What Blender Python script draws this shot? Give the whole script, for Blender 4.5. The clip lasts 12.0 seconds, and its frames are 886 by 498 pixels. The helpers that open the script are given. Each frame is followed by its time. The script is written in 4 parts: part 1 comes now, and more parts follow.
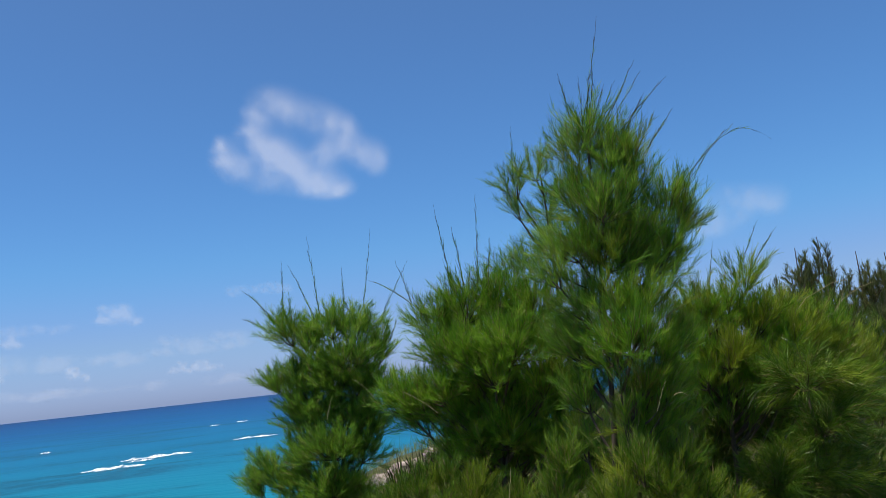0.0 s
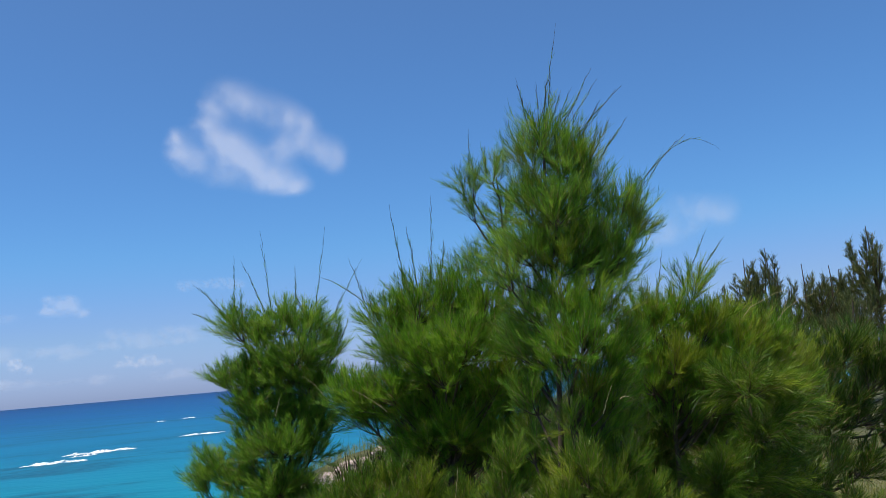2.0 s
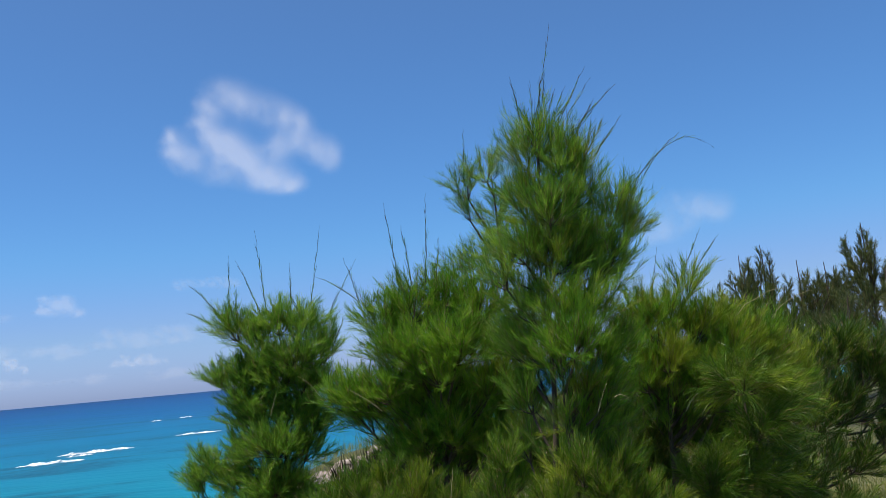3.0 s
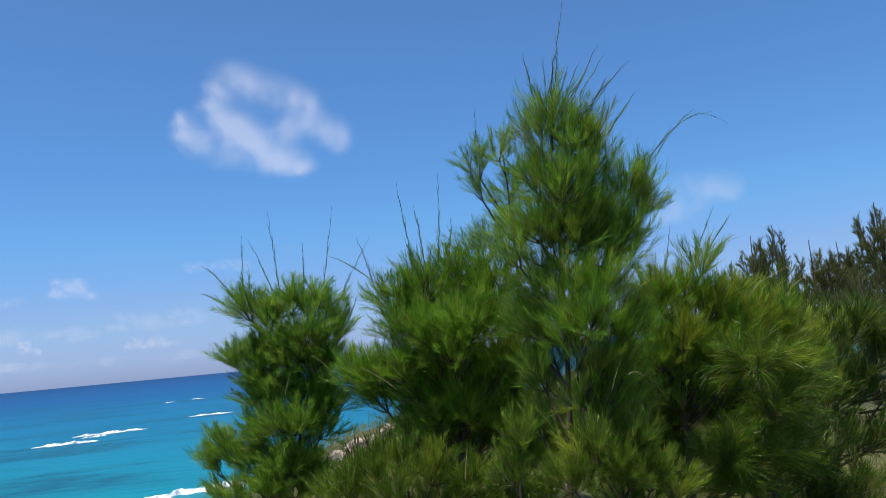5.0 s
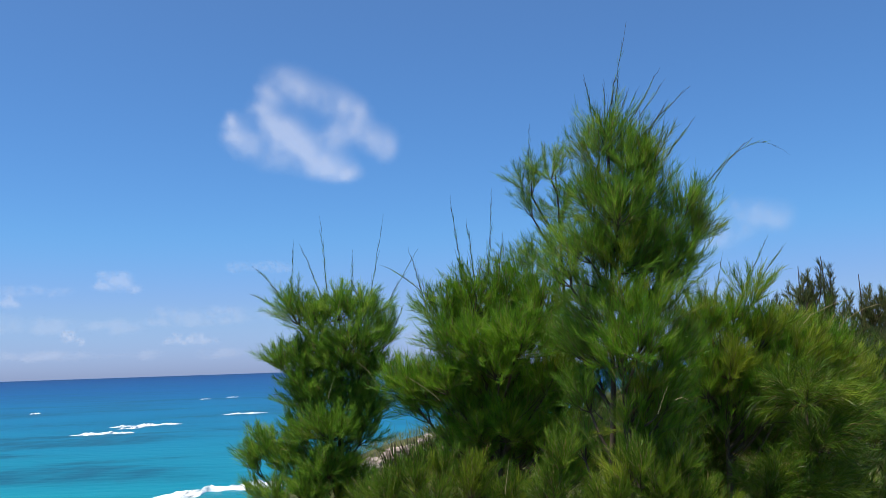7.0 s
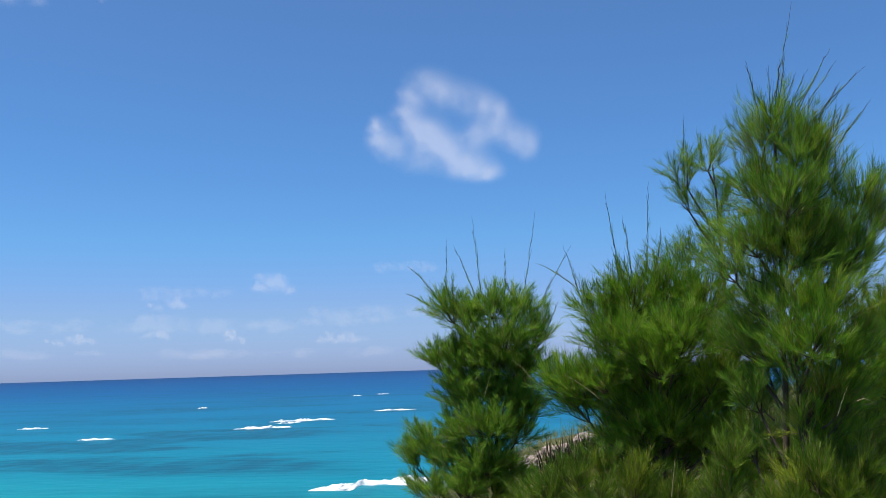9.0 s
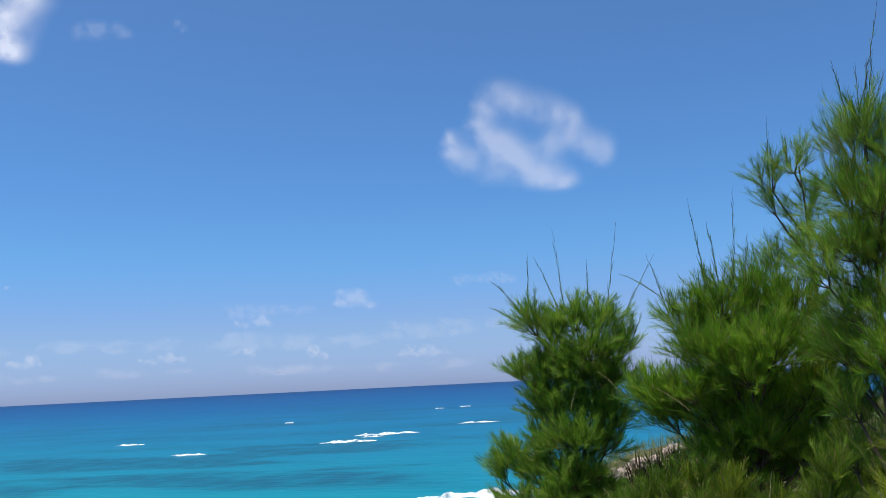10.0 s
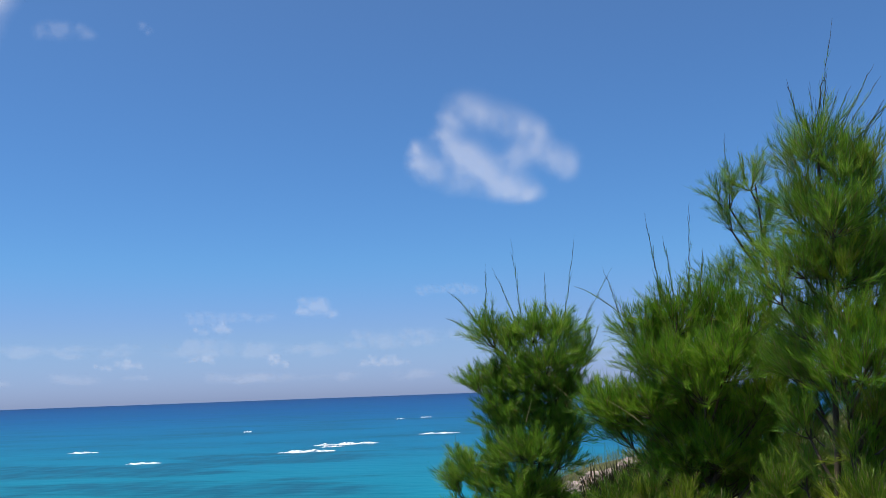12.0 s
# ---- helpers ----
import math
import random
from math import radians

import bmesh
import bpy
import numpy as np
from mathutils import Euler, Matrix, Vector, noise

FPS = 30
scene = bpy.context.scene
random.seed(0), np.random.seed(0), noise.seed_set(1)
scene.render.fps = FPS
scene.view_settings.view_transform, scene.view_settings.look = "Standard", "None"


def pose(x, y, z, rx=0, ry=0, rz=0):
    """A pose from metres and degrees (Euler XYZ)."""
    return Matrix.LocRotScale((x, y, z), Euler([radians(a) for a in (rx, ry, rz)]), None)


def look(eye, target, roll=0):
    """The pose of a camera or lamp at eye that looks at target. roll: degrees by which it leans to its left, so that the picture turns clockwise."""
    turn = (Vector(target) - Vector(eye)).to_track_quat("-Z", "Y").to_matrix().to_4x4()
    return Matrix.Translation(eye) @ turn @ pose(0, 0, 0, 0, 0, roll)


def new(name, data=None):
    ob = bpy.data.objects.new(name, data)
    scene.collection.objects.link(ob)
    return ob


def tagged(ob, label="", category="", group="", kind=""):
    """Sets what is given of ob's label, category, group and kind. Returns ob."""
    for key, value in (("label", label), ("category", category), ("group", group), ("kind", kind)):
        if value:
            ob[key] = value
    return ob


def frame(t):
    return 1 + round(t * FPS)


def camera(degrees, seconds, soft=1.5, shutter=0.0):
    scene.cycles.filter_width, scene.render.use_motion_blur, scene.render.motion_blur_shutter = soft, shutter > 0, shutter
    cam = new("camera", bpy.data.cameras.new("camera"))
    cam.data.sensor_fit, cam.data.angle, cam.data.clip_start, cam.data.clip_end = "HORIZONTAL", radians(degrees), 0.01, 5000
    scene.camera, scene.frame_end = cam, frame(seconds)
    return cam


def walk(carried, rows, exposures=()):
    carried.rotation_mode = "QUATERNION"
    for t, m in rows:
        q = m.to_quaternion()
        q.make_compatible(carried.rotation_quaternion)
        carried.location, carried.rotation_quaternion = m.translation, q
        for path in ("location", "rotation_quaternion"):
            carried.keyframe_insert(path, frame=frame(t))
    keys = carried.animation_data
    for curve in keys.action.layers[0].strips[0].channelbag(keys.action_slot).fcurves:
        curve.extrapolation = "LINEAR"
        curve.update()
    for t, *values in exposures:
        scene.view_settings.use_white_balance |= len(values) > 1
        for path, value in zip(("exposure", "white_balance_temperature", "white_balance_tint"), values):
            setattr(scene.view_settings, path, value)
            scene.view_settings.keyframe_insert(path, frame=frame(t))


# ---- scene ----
# camera: hand-held on a hilltop above the sea, turning slowly to the left
LENS = 55.0
EYE = 1.65
cam = camera(LENS, 12.0, soft=0.6)
# seconds, x, y, z from the first eye, yaw, pitch, lean to the right
ROWS = [
    (0.0, 0.000, 0.000, 0.000, -0.00, 8.28, 6.27),
    (0.5, 0.035, 0.001, 0.007, -1.93, 8.43, 5.96),
    (1.0, 0.024, -0.014, -0.006, -3.07, 8.41, 5.08),
    (1.5, 0.025, -0.019, -0.006, -4.31, 8.12, 5.11),
    (2.0, 0.007, -0.020, -0.009, -3.02, 8.05, 4.97),
    (2.5, 0.017, -0.018, -0.003, -3.16, 7.96, 5.12),
    (4.5, 0.008, -0.025, -0.014, -3.32, 7.29, 5.33),
    (5.0, -0.004, -0.018, -0.020, -2.49, 6.73, 5.36),
    (5.5, 0.003, -0.019, -0.018, -2.43, 6.11, 5.26),
    (6.0, -0.028, -0.026, -0.008, -2.09, 6.42, 4.30),
    (6.5, -0.056, -0.049, -0.015, -1.04, 7.38, 2.83),
    (8.5, -0.118, -0.066, -0.011, 6.53, 8.06, 1.64),
    (9.0, -0.144, -0.072, -0.011, 9.91, 7.91, 1.78),
    (9.5, -0.139, -0.086, 0.004, 11.94, 8.34, 2.24),
    (10.0, -0.158, -0.117, 0.006, 15.16, 8.90, 2.84),
    (10.5, -0.157, -0.092, 0.005, 16.85, 9.24, 2.85),
    (11.0, -0.145, -0.104, 0.006, 15.64, 9.25, 2.92),
    (11.5, -0.146, -0.149, 0.002, 15.74, 9.56, 1.63),
    (12.0, -0.128, -0.059, 0.007, 12.66, 9.50, 2.11),
]
walk(cam, [(t, pose(x, y, EYE + z, 90 + pitch, 0, yaw) @ pose(0, 0, 0, 0, 0, -lean)) for t, x, y, z, yaw, pitch, lean in ROWS],
     exposures=((0.0, -0.10), (2.5, -0.02), (5.0, 0.02), (9.0, 0.0), (10.5, -0.08), (12.0, -0.12)))

# ---- sky and sun ----
SEA = -12.0
SUN_EL, SUN_AZ = 76.0, 240.0  # azimuth clockwise from +y
world = bpy.data.worlds.new("sky")
scene.world = world
world.use_nodes = True
wn, wl = world.node_tree.nodes, world.node_tree.links
wn.clear()
sky = wn.new("ShaderNodeTexSky")
sky.sky_type, sky.sun_disc = "NISHITA", False
sky.sun_elevation, sky.sun_rotation = radians(SUN_EL), radians(SUN_AZ)
sky.altitude, sky.air_density, sky.dust_density, sky.ozone_density = 0.0, 1.0, 0.4, 4.0
# sea haze: paler and more violet close to the horizon, clear blue above
where = wn.new("ShaderNodeTexCoord")
split = wn.new("ShaderNodeSeparateXYZ")
haze = wn.new("ShaderNodeValToRGB")
haze.color_ramp.interpolation = "EASE"
for stop, (at, colour) in zip((haze.color_ramp.elements[0], haze.color_ramp.elements[1], haze.color_ramp.elements.new(0.07), haze.color_ramp.elements.new(0.16)),
                              ((0.0, (0.54, 0.71, 1.38)), (0.42, (0.46, 0.98, 1.30)), (0.07, (0.60, 0.76, 1.17)), (0.16, (0.53, 0.88, 1.22)))):
    stop.position, stop.color = at, (*colour, 1)
tint = wn.new("ShaderNodeMix")
tint.data_type, tint.blend_type = "RGBA", "MULTIPLY"
tint.inputs[0].default_value = 1.0
wl.new(where.outputs["Generated"], split.inputs[0])
wl.new(split.outputs[2], haze.inputs[0])
wl.new(haze.outputs[0], tint.inputs[7])
background = wn.new("ShaderNodeBackground")
background.inputs["Strength"].default_value = 0.115
wout = wn.new("ShaderNodeOutputWorld")
wl.new(sky.outputs[0], tint.inputs[6])
wl.new(tint.outputs[2], background.inputs["Color"])
wl.new(background.outputs[0], wout.inputs[0])

sun_data = bpy.data.lights.new("sun", "SUN")
sun_data.energy, sun_data.angle, sun_data.color = 5.0, radians(0.5), (1.0, 0.95, 0.86)
sun = new("sun", sun_data)
sun_from = Vector((math.sin(radians(SUN_AZ)) * math.cos(radians(SUN_EL)), math.cos(radians(SUN_AZ)) * math.cos(radians(SUN_EL)), math.sin(radians(SUN_EL))))
sun.matrix_world = look(sun_from * 60, (0, 0, 0))


# ---- materials ----
def material(name, rough=0.6):
    m = bpy.data.materials.new(name)
    m.use_nodes = True
    return m, m.node_tree.nodes, m.node_tree.links, m.node_tree.nodes["Principled BSDF"]


def ramp(nodes, stops):
    r = nodes.new("ShaderNodeValToRGB")
    while len(r.color_ramp.elements) < len(stops):
        r.color_ramp.elements.new(0.5)
    for e, (at, c) in zip(r.color_ramp.elements, stops):
        e.position, e.color = at, (*c, 1)
    return r


def noise_node(nodes, links, scale, detail=5.0, coord="Object", stretch=(1, 1, 1)):
    tc = nodes.new("ShaderNodeTexCoord")
    mp = nodes.new("ShaderNodeMapping")
    mp.inputs["Scale"].default_value = stretch
    n = nodes.new("ShaderNodeTexNoise")
    n.inputs["Scale"].default_value, n.inputs["Detail"].default_value = scale, detail
    links.new(tc.outputs[coord], mp.inputs["Vector"])
    links.new(mp.outputs[0], n.inputs["Vector"])
    return n


def bump(nodes, links, source, target, strength, distance):
    b = nodes.new("ShaderNodeBump")
    b.inputs["Strength"].default_value, b.inputs["Distance"].default_value = strength, distance
    links.new(source, b.inputs["Height"])
    links.new(b.outputs[0], target.inputs["Normal"])


def foliage_material(name, dark, mid, light, through_light=0.26):
    """Green needles: colour differs from needle to needle and from limb to limb; thin, so some light comes through."""
    m, n, l, p = material(name)
    geo, info = n.new("ShaderNodeNewGeometry"), n.new("ShaderNodeObjectInfo")
    r = ramp(n, [(0.0, dark), (0.5, mid), (1.0, light)])
    add = n.new("ShaderNodeMath")
    add.operation = "MULTIPLY_ADD"
    add.inputs[1].default_value = 0.5
    # tufts of older and younger needles
    tuft = noise_node(n, l, 9.0, 2.0)
    half = n.new("ShaderNodeMath")
    half.operation = "MULTIPLY_ADD"
    half.inputs[1].default_value = 0.95
    l.new(tuft.outputs[0], half.inputs[0])
    limb = n.new("ShaderNodeMath")
    limb.operation = "MULTIPLY_ADD"
    limb.inputs[1].default_value, limb.inputs[2].default_value = 0.3, -0.37
    l.new(info.outputs["Random"], limb.inputs[0])
    l.new(limb.outputs[0], half.inputs[2])
    l.new(geo.outputs["Random Per Island"], add.inputs[0])
    l.new(half.outputs[0], add.inputs[2])
    l.new(add.outputs[0], r.inputs[0])
    l.new(r.outputs[0], p.inputs["Base Color"])
    p.inputs["Roughness"].default_value = 0.33
    p.inputs["Specular IOR Level"].default_value = 0.18
    tr = n.new("ShaderNodeBsdfTranslucent")
    l.new(r.outputs[0], tr.inputs[0])
    mix = n.new("ShaderNodeMixShader")
    mix.inputs[0].default_value = through_light
    l.new(p.outputs[0], mix.inputs[1])
    l.new(tr.outputs[0], mix.inputs[2])
    l.new(mix.outputs[0], n["Material Output"].inputs[0])
    return m


def bark_material(name, a, b, scale=30):
    m, n, l, p = material(name)
    nz = noise_node(n, l, scale, 6, stretch=(1, 1, 0.25))
    r = ramp(n, [(0.3, a), (0.7, b)])
    l.new(nz.outputs[0], r.inputs[0])
    l.new(r.outputs[0], p.inputs["Base Color"])
    p.inputs["Roughness"].default_value = 0.85
    bump(n, l, nz.outputs[0], p, 0.6, 0.004)
    return m


NEEDLE = foliage_material("casuarina_needles", (0.013, 0.038, 0.005), (0.155, 0.35, 0.024), (0.47, 0.60, 0.055), 0.36)
NEEDLE_DEEP = foliage_material("casuarina_needles_deep_green", (0.017, 0.055, 0.012), (0.18, 0.375, 0.038), (0.48, 0.62, 0.08), 0.38)
NEEDLE_YELLOW = foliage_material("casuarina_needles_yellow_green", (0.06, 0.10, 0.009), (0.23, 0.32, 0.024), (0.46, 0.51, 0.05))
# dull olive needles, darkened in colour for the shade on lower and back bushes
NEEDLE_DULL_SHADE = foliage_material("casuarina_needles_dull_shaded", (0.013, 0.031, 0.005), (0.068, 0.138, 0.015), (0.22, 0.29, 0.035))
NEEDLE_OLIVE = foliage_material("young_casuarina_needles", (0.012, 0.031, 0.004), (0.092, 0.195, 0.015), (0.32, 0.42, 0.04), 0.3)
FAR_LEAF = foliage_material("hillside_foliage", (0.035, 0.050, 0.018), (0.11, 0.135, 0.042), (0.26, 0.27, 0.08), 0.3)
PINE_LEAF = foliage_material("norfolk_pine_foliage", (0.015, 0.04, 0.018), (0.03, 0.065, 0.028), (0.05, 0.09, 0.036), 0.1)
NEEDLE_DEAD = foliage_material("dead_casuarina_needles", (0.10, 0.06, 0.02), (0.26, 0.18, 0.07), (0.50, 0.40, 0.20), 0.2)
TWIG = bark_material("casuarina_twigs", (0.09, 0.06, 0.03), (0.26, 0.18, 0.09), 40)
SHOOT = bark_material("bare_shoot", (0.03, 0.035, 0.02), (0.09, 0.08, 0.045), 60)
STRAW = bark_material("dry_straw", (0.30, 0.24, 0.10), (0.48, 0.40, 0.20), 60)
BARK = bark_material("casuarina_bark", (0.03, 0.022, 0.014), (0.12, 0.085, 0.05))


def ground_material():
    m, n, l, p = material("dry_grassy_soil")
    big, small = noise_node(n, l, 0.35, 4), noise_node(n, l, 9, 8)
    mix = n.new("ShaderNodeMix")
    mix.data_type = "FLOAT"
    mix.inputs[0].default_value = 0.5
    l.new(big.outputs[0], mix.inputs[2])
    l.new(small.outputs[0], mix.inputs[3])
    r = ramp(n, [(0.32, (0.025, 0.028, 0.010)), (0.48, (0.065, 0.068, 0.024)), (0.62, (0.13, 0.125, 0.05)), (0.78, (0.23, 0.20, 0.11))])
    l.new(mix.outputs[0], r.inputs[0])
    l.new(r.outputs[0], p.inputs["Base Color"])
    p.inputs["Roughness"].default_value = 0.95
    bump(n, l, small.outputs[0], p, 0.8, 0.05)
    return m


def rock_material():
    m, n, l, p = material("pink_limestone")
    big, small = noise_node(n, l, 3, 5), noise_node(n, l, 22, 8)
    r = ramp(n, [(0.3, (0.20, 0.16, 0.13)), (0.5, (0.50, 0.40, 0.34)), (0.7, (0.62, 0.53, 0.47))])
    l.new(big.outputs[0], r.inputs[0])
    l.new(r.outputs[0], p.inputs["Base Color"])
    p.inputs["Roughness"].default_value = 0.9
    bump(n, l, small.outputs[0], p, 0.9, 0.04)
    return m


def sea_material():
    """Clear shallow water over pale sand, deepening to blue, with dark reef patches and fine ripples."""
    m, n, l, p = material("sea_water")
    tc = n.new("ShaderNodeTexCoord")
    sep = n.new("ShaderNodeSeparateXYZ")
    l.new(tc.outputs["Object"], sep.inputs[0])
    warp = noise_node(n, l, 0.006, 3, stretch=(0.5, 1.3, 1))
    off = n.new("ShaderNodeMath")
    off.operation = "MULTIPLY_ADD"
    off.inputs[1].default_value = 150.0
    l.new(warp.outputs[0], off.inputs[0])
    l.new(sep.outputs[1], off.inputs[2])
    # distance from the shore on a logarithmic scale
    log = n.new("ShaderNodeMath")
    log.operation = "LOGARITHM"
    log.inputs[1].default_value = 10.0
    l.new(off.outputs[0], log.inputs[0])
    rng = n.new("ShaderNodeMapRange")
    rng.inputs[1].default_value, rng.inputs[2].default_value = 2.1, 3.6
    l.new(log.outputs[0], rng.inputs[0])
    depth = ramp(n, [(0.0, (0.014, 0.285, 0.31)), (0.10, (0.004, 0.195, 0.27)), (0.26, (0.002, 0.15, 0.27)), (0.5, (0.002, 0.085, 0.24)), (0.8, (0.003, 0.045, 0.18)), (1.0, (0.006, 0.03, 0.13))])
    l.new(rng.outputs[0], depth.inputs[0])
    # loose dark weed everywhere, and three reef banks
    reef = noise_node(n, l, 0.034, 7, stretch=(0.6, 1.3, 1))
    reef_r = ramp(n, [(0.44, (0, 0, 0)), (0.64, (0.8, 0.8, 0.8))])
    l.new(reef.outputs[0], reef_r.inputs[0])
    cover = reef_r.outputs[0]
    for cx, cy, rx, ry, turn in ((-118, 162, 60, 30, 18), (-100, 124, 62, 20, 8), (-140, 330, 60, 11, 6), (-84, 200, 30, 5, 12), (-70, 275, 22, 5, 5), (-125, 450, 50, 14, 4), (-160, 214, 26, 4, 8)):
        mp = n.new("ShaderNodeMapping")
        mp.vector_type = "TEXTURE"
        mp.inputs["Location"].default_value, mp.inputs["Rotation"].default_value, mp.inputs["Scale"].default_value = (cx, cy, 0), (0, 0, radians(turn)), (rx, ry, 1e5)
        l.new(tc.outputs["Object"], mp.inputs["Vector"])
        ln = n.new("ShaderNodeVectorMath")
        ln.operation = "LENGTH"
        l.new(mp.outputs[0], ln.inputs[0])
        sm = n.new("ShaderNodeMath")
        sm.operation = "MULTIPLY_ADD"
        sm.inputs[1].default_value = -4.6
        l.new(reef.outputs[0], sm.inputs[0])
        l.new(ln.outputs[1], sm.inputs[2])
        bank = ramp(n, [(0.0, (1, 1, 1)), (0.45, (0, 0, 0))])
        sh = n.new("ShaderNodeMath")
        sh.operation = "ADD"
        sh.inputs[1].default_value = 1.72
        l.new(sm.outputs[0], sh.inputs[0])
        l.new(sh.outputs[0], bank.inputs[0])
        mx = n.new("ShaderNodeMath")
        mx.operation = "MAXIMUM"
        l.new(cover, mx.inputs[0])
        l.new(bank.outputs[0], mx.inputs[1])
        cover = mx.outputs[0]
    # coral heads and sand holes break the banks up
    mottle = noise_node(n, l, 0.16, 7, stretch=(1.5, 0.8, 1))
    broken = n.new("ShaderNodeMapRange")
    broken.inputs[1].default_value, broken.inputs[2].default_value, broken.inputs[3].default_value, broken.inputs[4].default_value = 0.36, 0.62, 0.35, 0.78
    l.new(mottle.outputs[0], broken.inputs[0])
    scale = n.new("ShaderNodeMath")
    scale.operation = "MULTIPLY"
    l.new(broken.outputs[0], scale.inputs[1])
    l.new(cover, scale.inputs[0])
    mix = n.new("ShaderNodeMix")
    mix.data_type = "RGBA"
    l.new(scale.outputs[0], mix.inputs[0])
    l.new(depth.outputs[0], mix.inputs[6])
    mix.inputs[7].default_value = (0.004, 0.070, 0.12, 1)
    l.new(mix.outputs[2], p.inputs["Base Color"])
    p.inputs["Roughness"].default_value = 0.35
    p.inputs["IOR"].default_value = 1.33
    p.inputs["Specular IOR Level"].default_value = 0.03
    rip = noise_node(n, l, 0.35, 5, stretch=(0.5, 1.2, 1))
    bump(n, l, rip.outputs[0], p, 0.3, 0.5)
    return m


def foam_material():
    m, n, l, p = material("sea_foam")
    big, small = noise_node(n, l, 0.16, 4, stretch=(1, 0.6, 1)), noise_node(n, l, 0.9, 6, stretch=(1, 0.45, 1))
    r = ramp(n, [(0.3, (0.62, 0.72, 0.76)), (0.6, (0.85, 0.87, 0.87))])
    l.new(small.outputs[0], r.inputs[0])
    l.new(r.outputs[0], p.inputs["Base Color"])
    p.inputs["Roughness"].default_value = 0.9
    lace = n.new("ShaderNodeMath")
    lace.operation = "ADD"
    l.new(big.outputs[0], lace.inputs[0])
    l.new(small.outputs[0], lace.inputs[1])
    cover = n.new("ShaderNodeMapRange")
    cover.inputs["From Min"].default_value, cover.inputs["From Max"].default_value = 0.66, 0.96
    l.new(lace.outputs[0], cover.inputs["Value"])
    l.new(cover.outputs[0], p.inputs["Alpha"])
    bump(n, l, small.outputs[0], p, 0.8, 0.3)
    return m


def cloud_material():
    """White vapour, as thick as the mesh's own density says."""
    m, n, l, p = material("cloud_vapour")
    att = n.new("ShaderNodeAttribute")
    att.attribute_name = "vapour"
    dif = n.new("ShaderNodeBsdfDiffuse")
    dif.inputs[0].default_value = (0.60, 0.62, 0.67, 1)
    # thin vapour: most of what it shows is sunlight coming through from above
    trl = n.new("ShaderNodeBsdfTranslucent")
    trl.inputs[0].default_value = (0.62, 0.63, 0.67, 1)
    both = n.new("ShaderNodeMixShader")
    both.inputs[0].default_value = 0.8
    l.new(dif.outputs[0], both.inputs[1])
    l.new(trl.outputs[0], both.inputs[2])
    clear = n.new("ShaderNodeBsdfTransparent")
    mix = n.new("ShaderNodeMixShader")
    l.new(att.outputs["Fac"], mix.inputs[0])
    l.new(clear.outputs[0], mix.inputs[1])
    l.new(both.outputs[0], mix.inputs[2])
    l.new(mix.outputs[0], n["Material Output"].inputs[0])
    return m


GROUND, ROCK, WATER, FOAM, VAPOUR = ground_material(), rock_material(), sea_material(), foam_material(), cloud_material()


# ---- mesh tools ----
def mesh_from(name, verts, quads, tris, mat, smooth=True):
    """A mesh from numpy arrays of corners, four-sided and three-sided faces."""
    me = bpy.data.meshes.new(name)
    nq, nt = len(quads), len(tris)
    me.vertices.add(len(verts))
    me.vertices.foreach_set("co", np.asarray(verts, np.float32).ravel())
    me.loops.add(4 * nq + 3 * nt)
    me.loops.foreach_set("vertex_index", np.concatenate([np.asarray(quads, np.int32).ravel(), np.asarray(tris, np.int32).ravel()]))
    me.polygons.add(nq + nt)
    me.polygons.foreach_set("loop_start", np.concatenate([np.arange(nq) * 4, 4 * nq + np.arange(nt) * 3]).astype(np.int32))
    me.polygons.foreach_set("use_smooth", np.full(nq + nt, smooth))
    me.update(calc_edges=True)
    me.materials.append(mat)
    return me


def child(name, me, parent, label=""):
    ob = new(name, me)
    ob.parent = parent
    return tagged(ob, label)


def unit(v):
    return v / np.maximum(np.linalg.norm(v, axis=-1, keepdims=True), 1e-9)


def side_axes(d):
    ref = np.where(np.abs(d[:, 2:3]) < 0.9, np.array([[0, 0, 1.0]]), np.array([[1.0, 0, 0]]))
    a = unit(np.cross(d, ref))
    return a, np.cross(d, a)


def spindles(base, way, length, bend, radius):
    """Slender closed spindles, one for each row of base and way, bent by the vector bend towards their tips: corners and faces."""
    n = len(base)
    a, b = side_axes(way)
    v = np.empty((n, 5, 3), np.float32)
    mid = base + way * (0.5 * length)[:, None] + bend * (0.25 * length)[:, None]
    v[:, 0] = base
    for k in range(3):
        v[:, 1 + k] = mid + (a * math.cos(2.094 * k) + b * math.sin(2.094 * k)) * radius
    v[:, 4] = base + way * length[:, None] + bend * length[:, None]
    i = (np.arange(n) * 5)[:, None]
    tris = np.concatenate([i + np.array([[0, 1 + (k + 1) % 3, 1 + k]]) for k in range(3)] + [i + np.array([[1 + k, 1 + (k + 1) % 3, 4]]) for k in range(3)])
    return v.reshape(-1, 3), tris


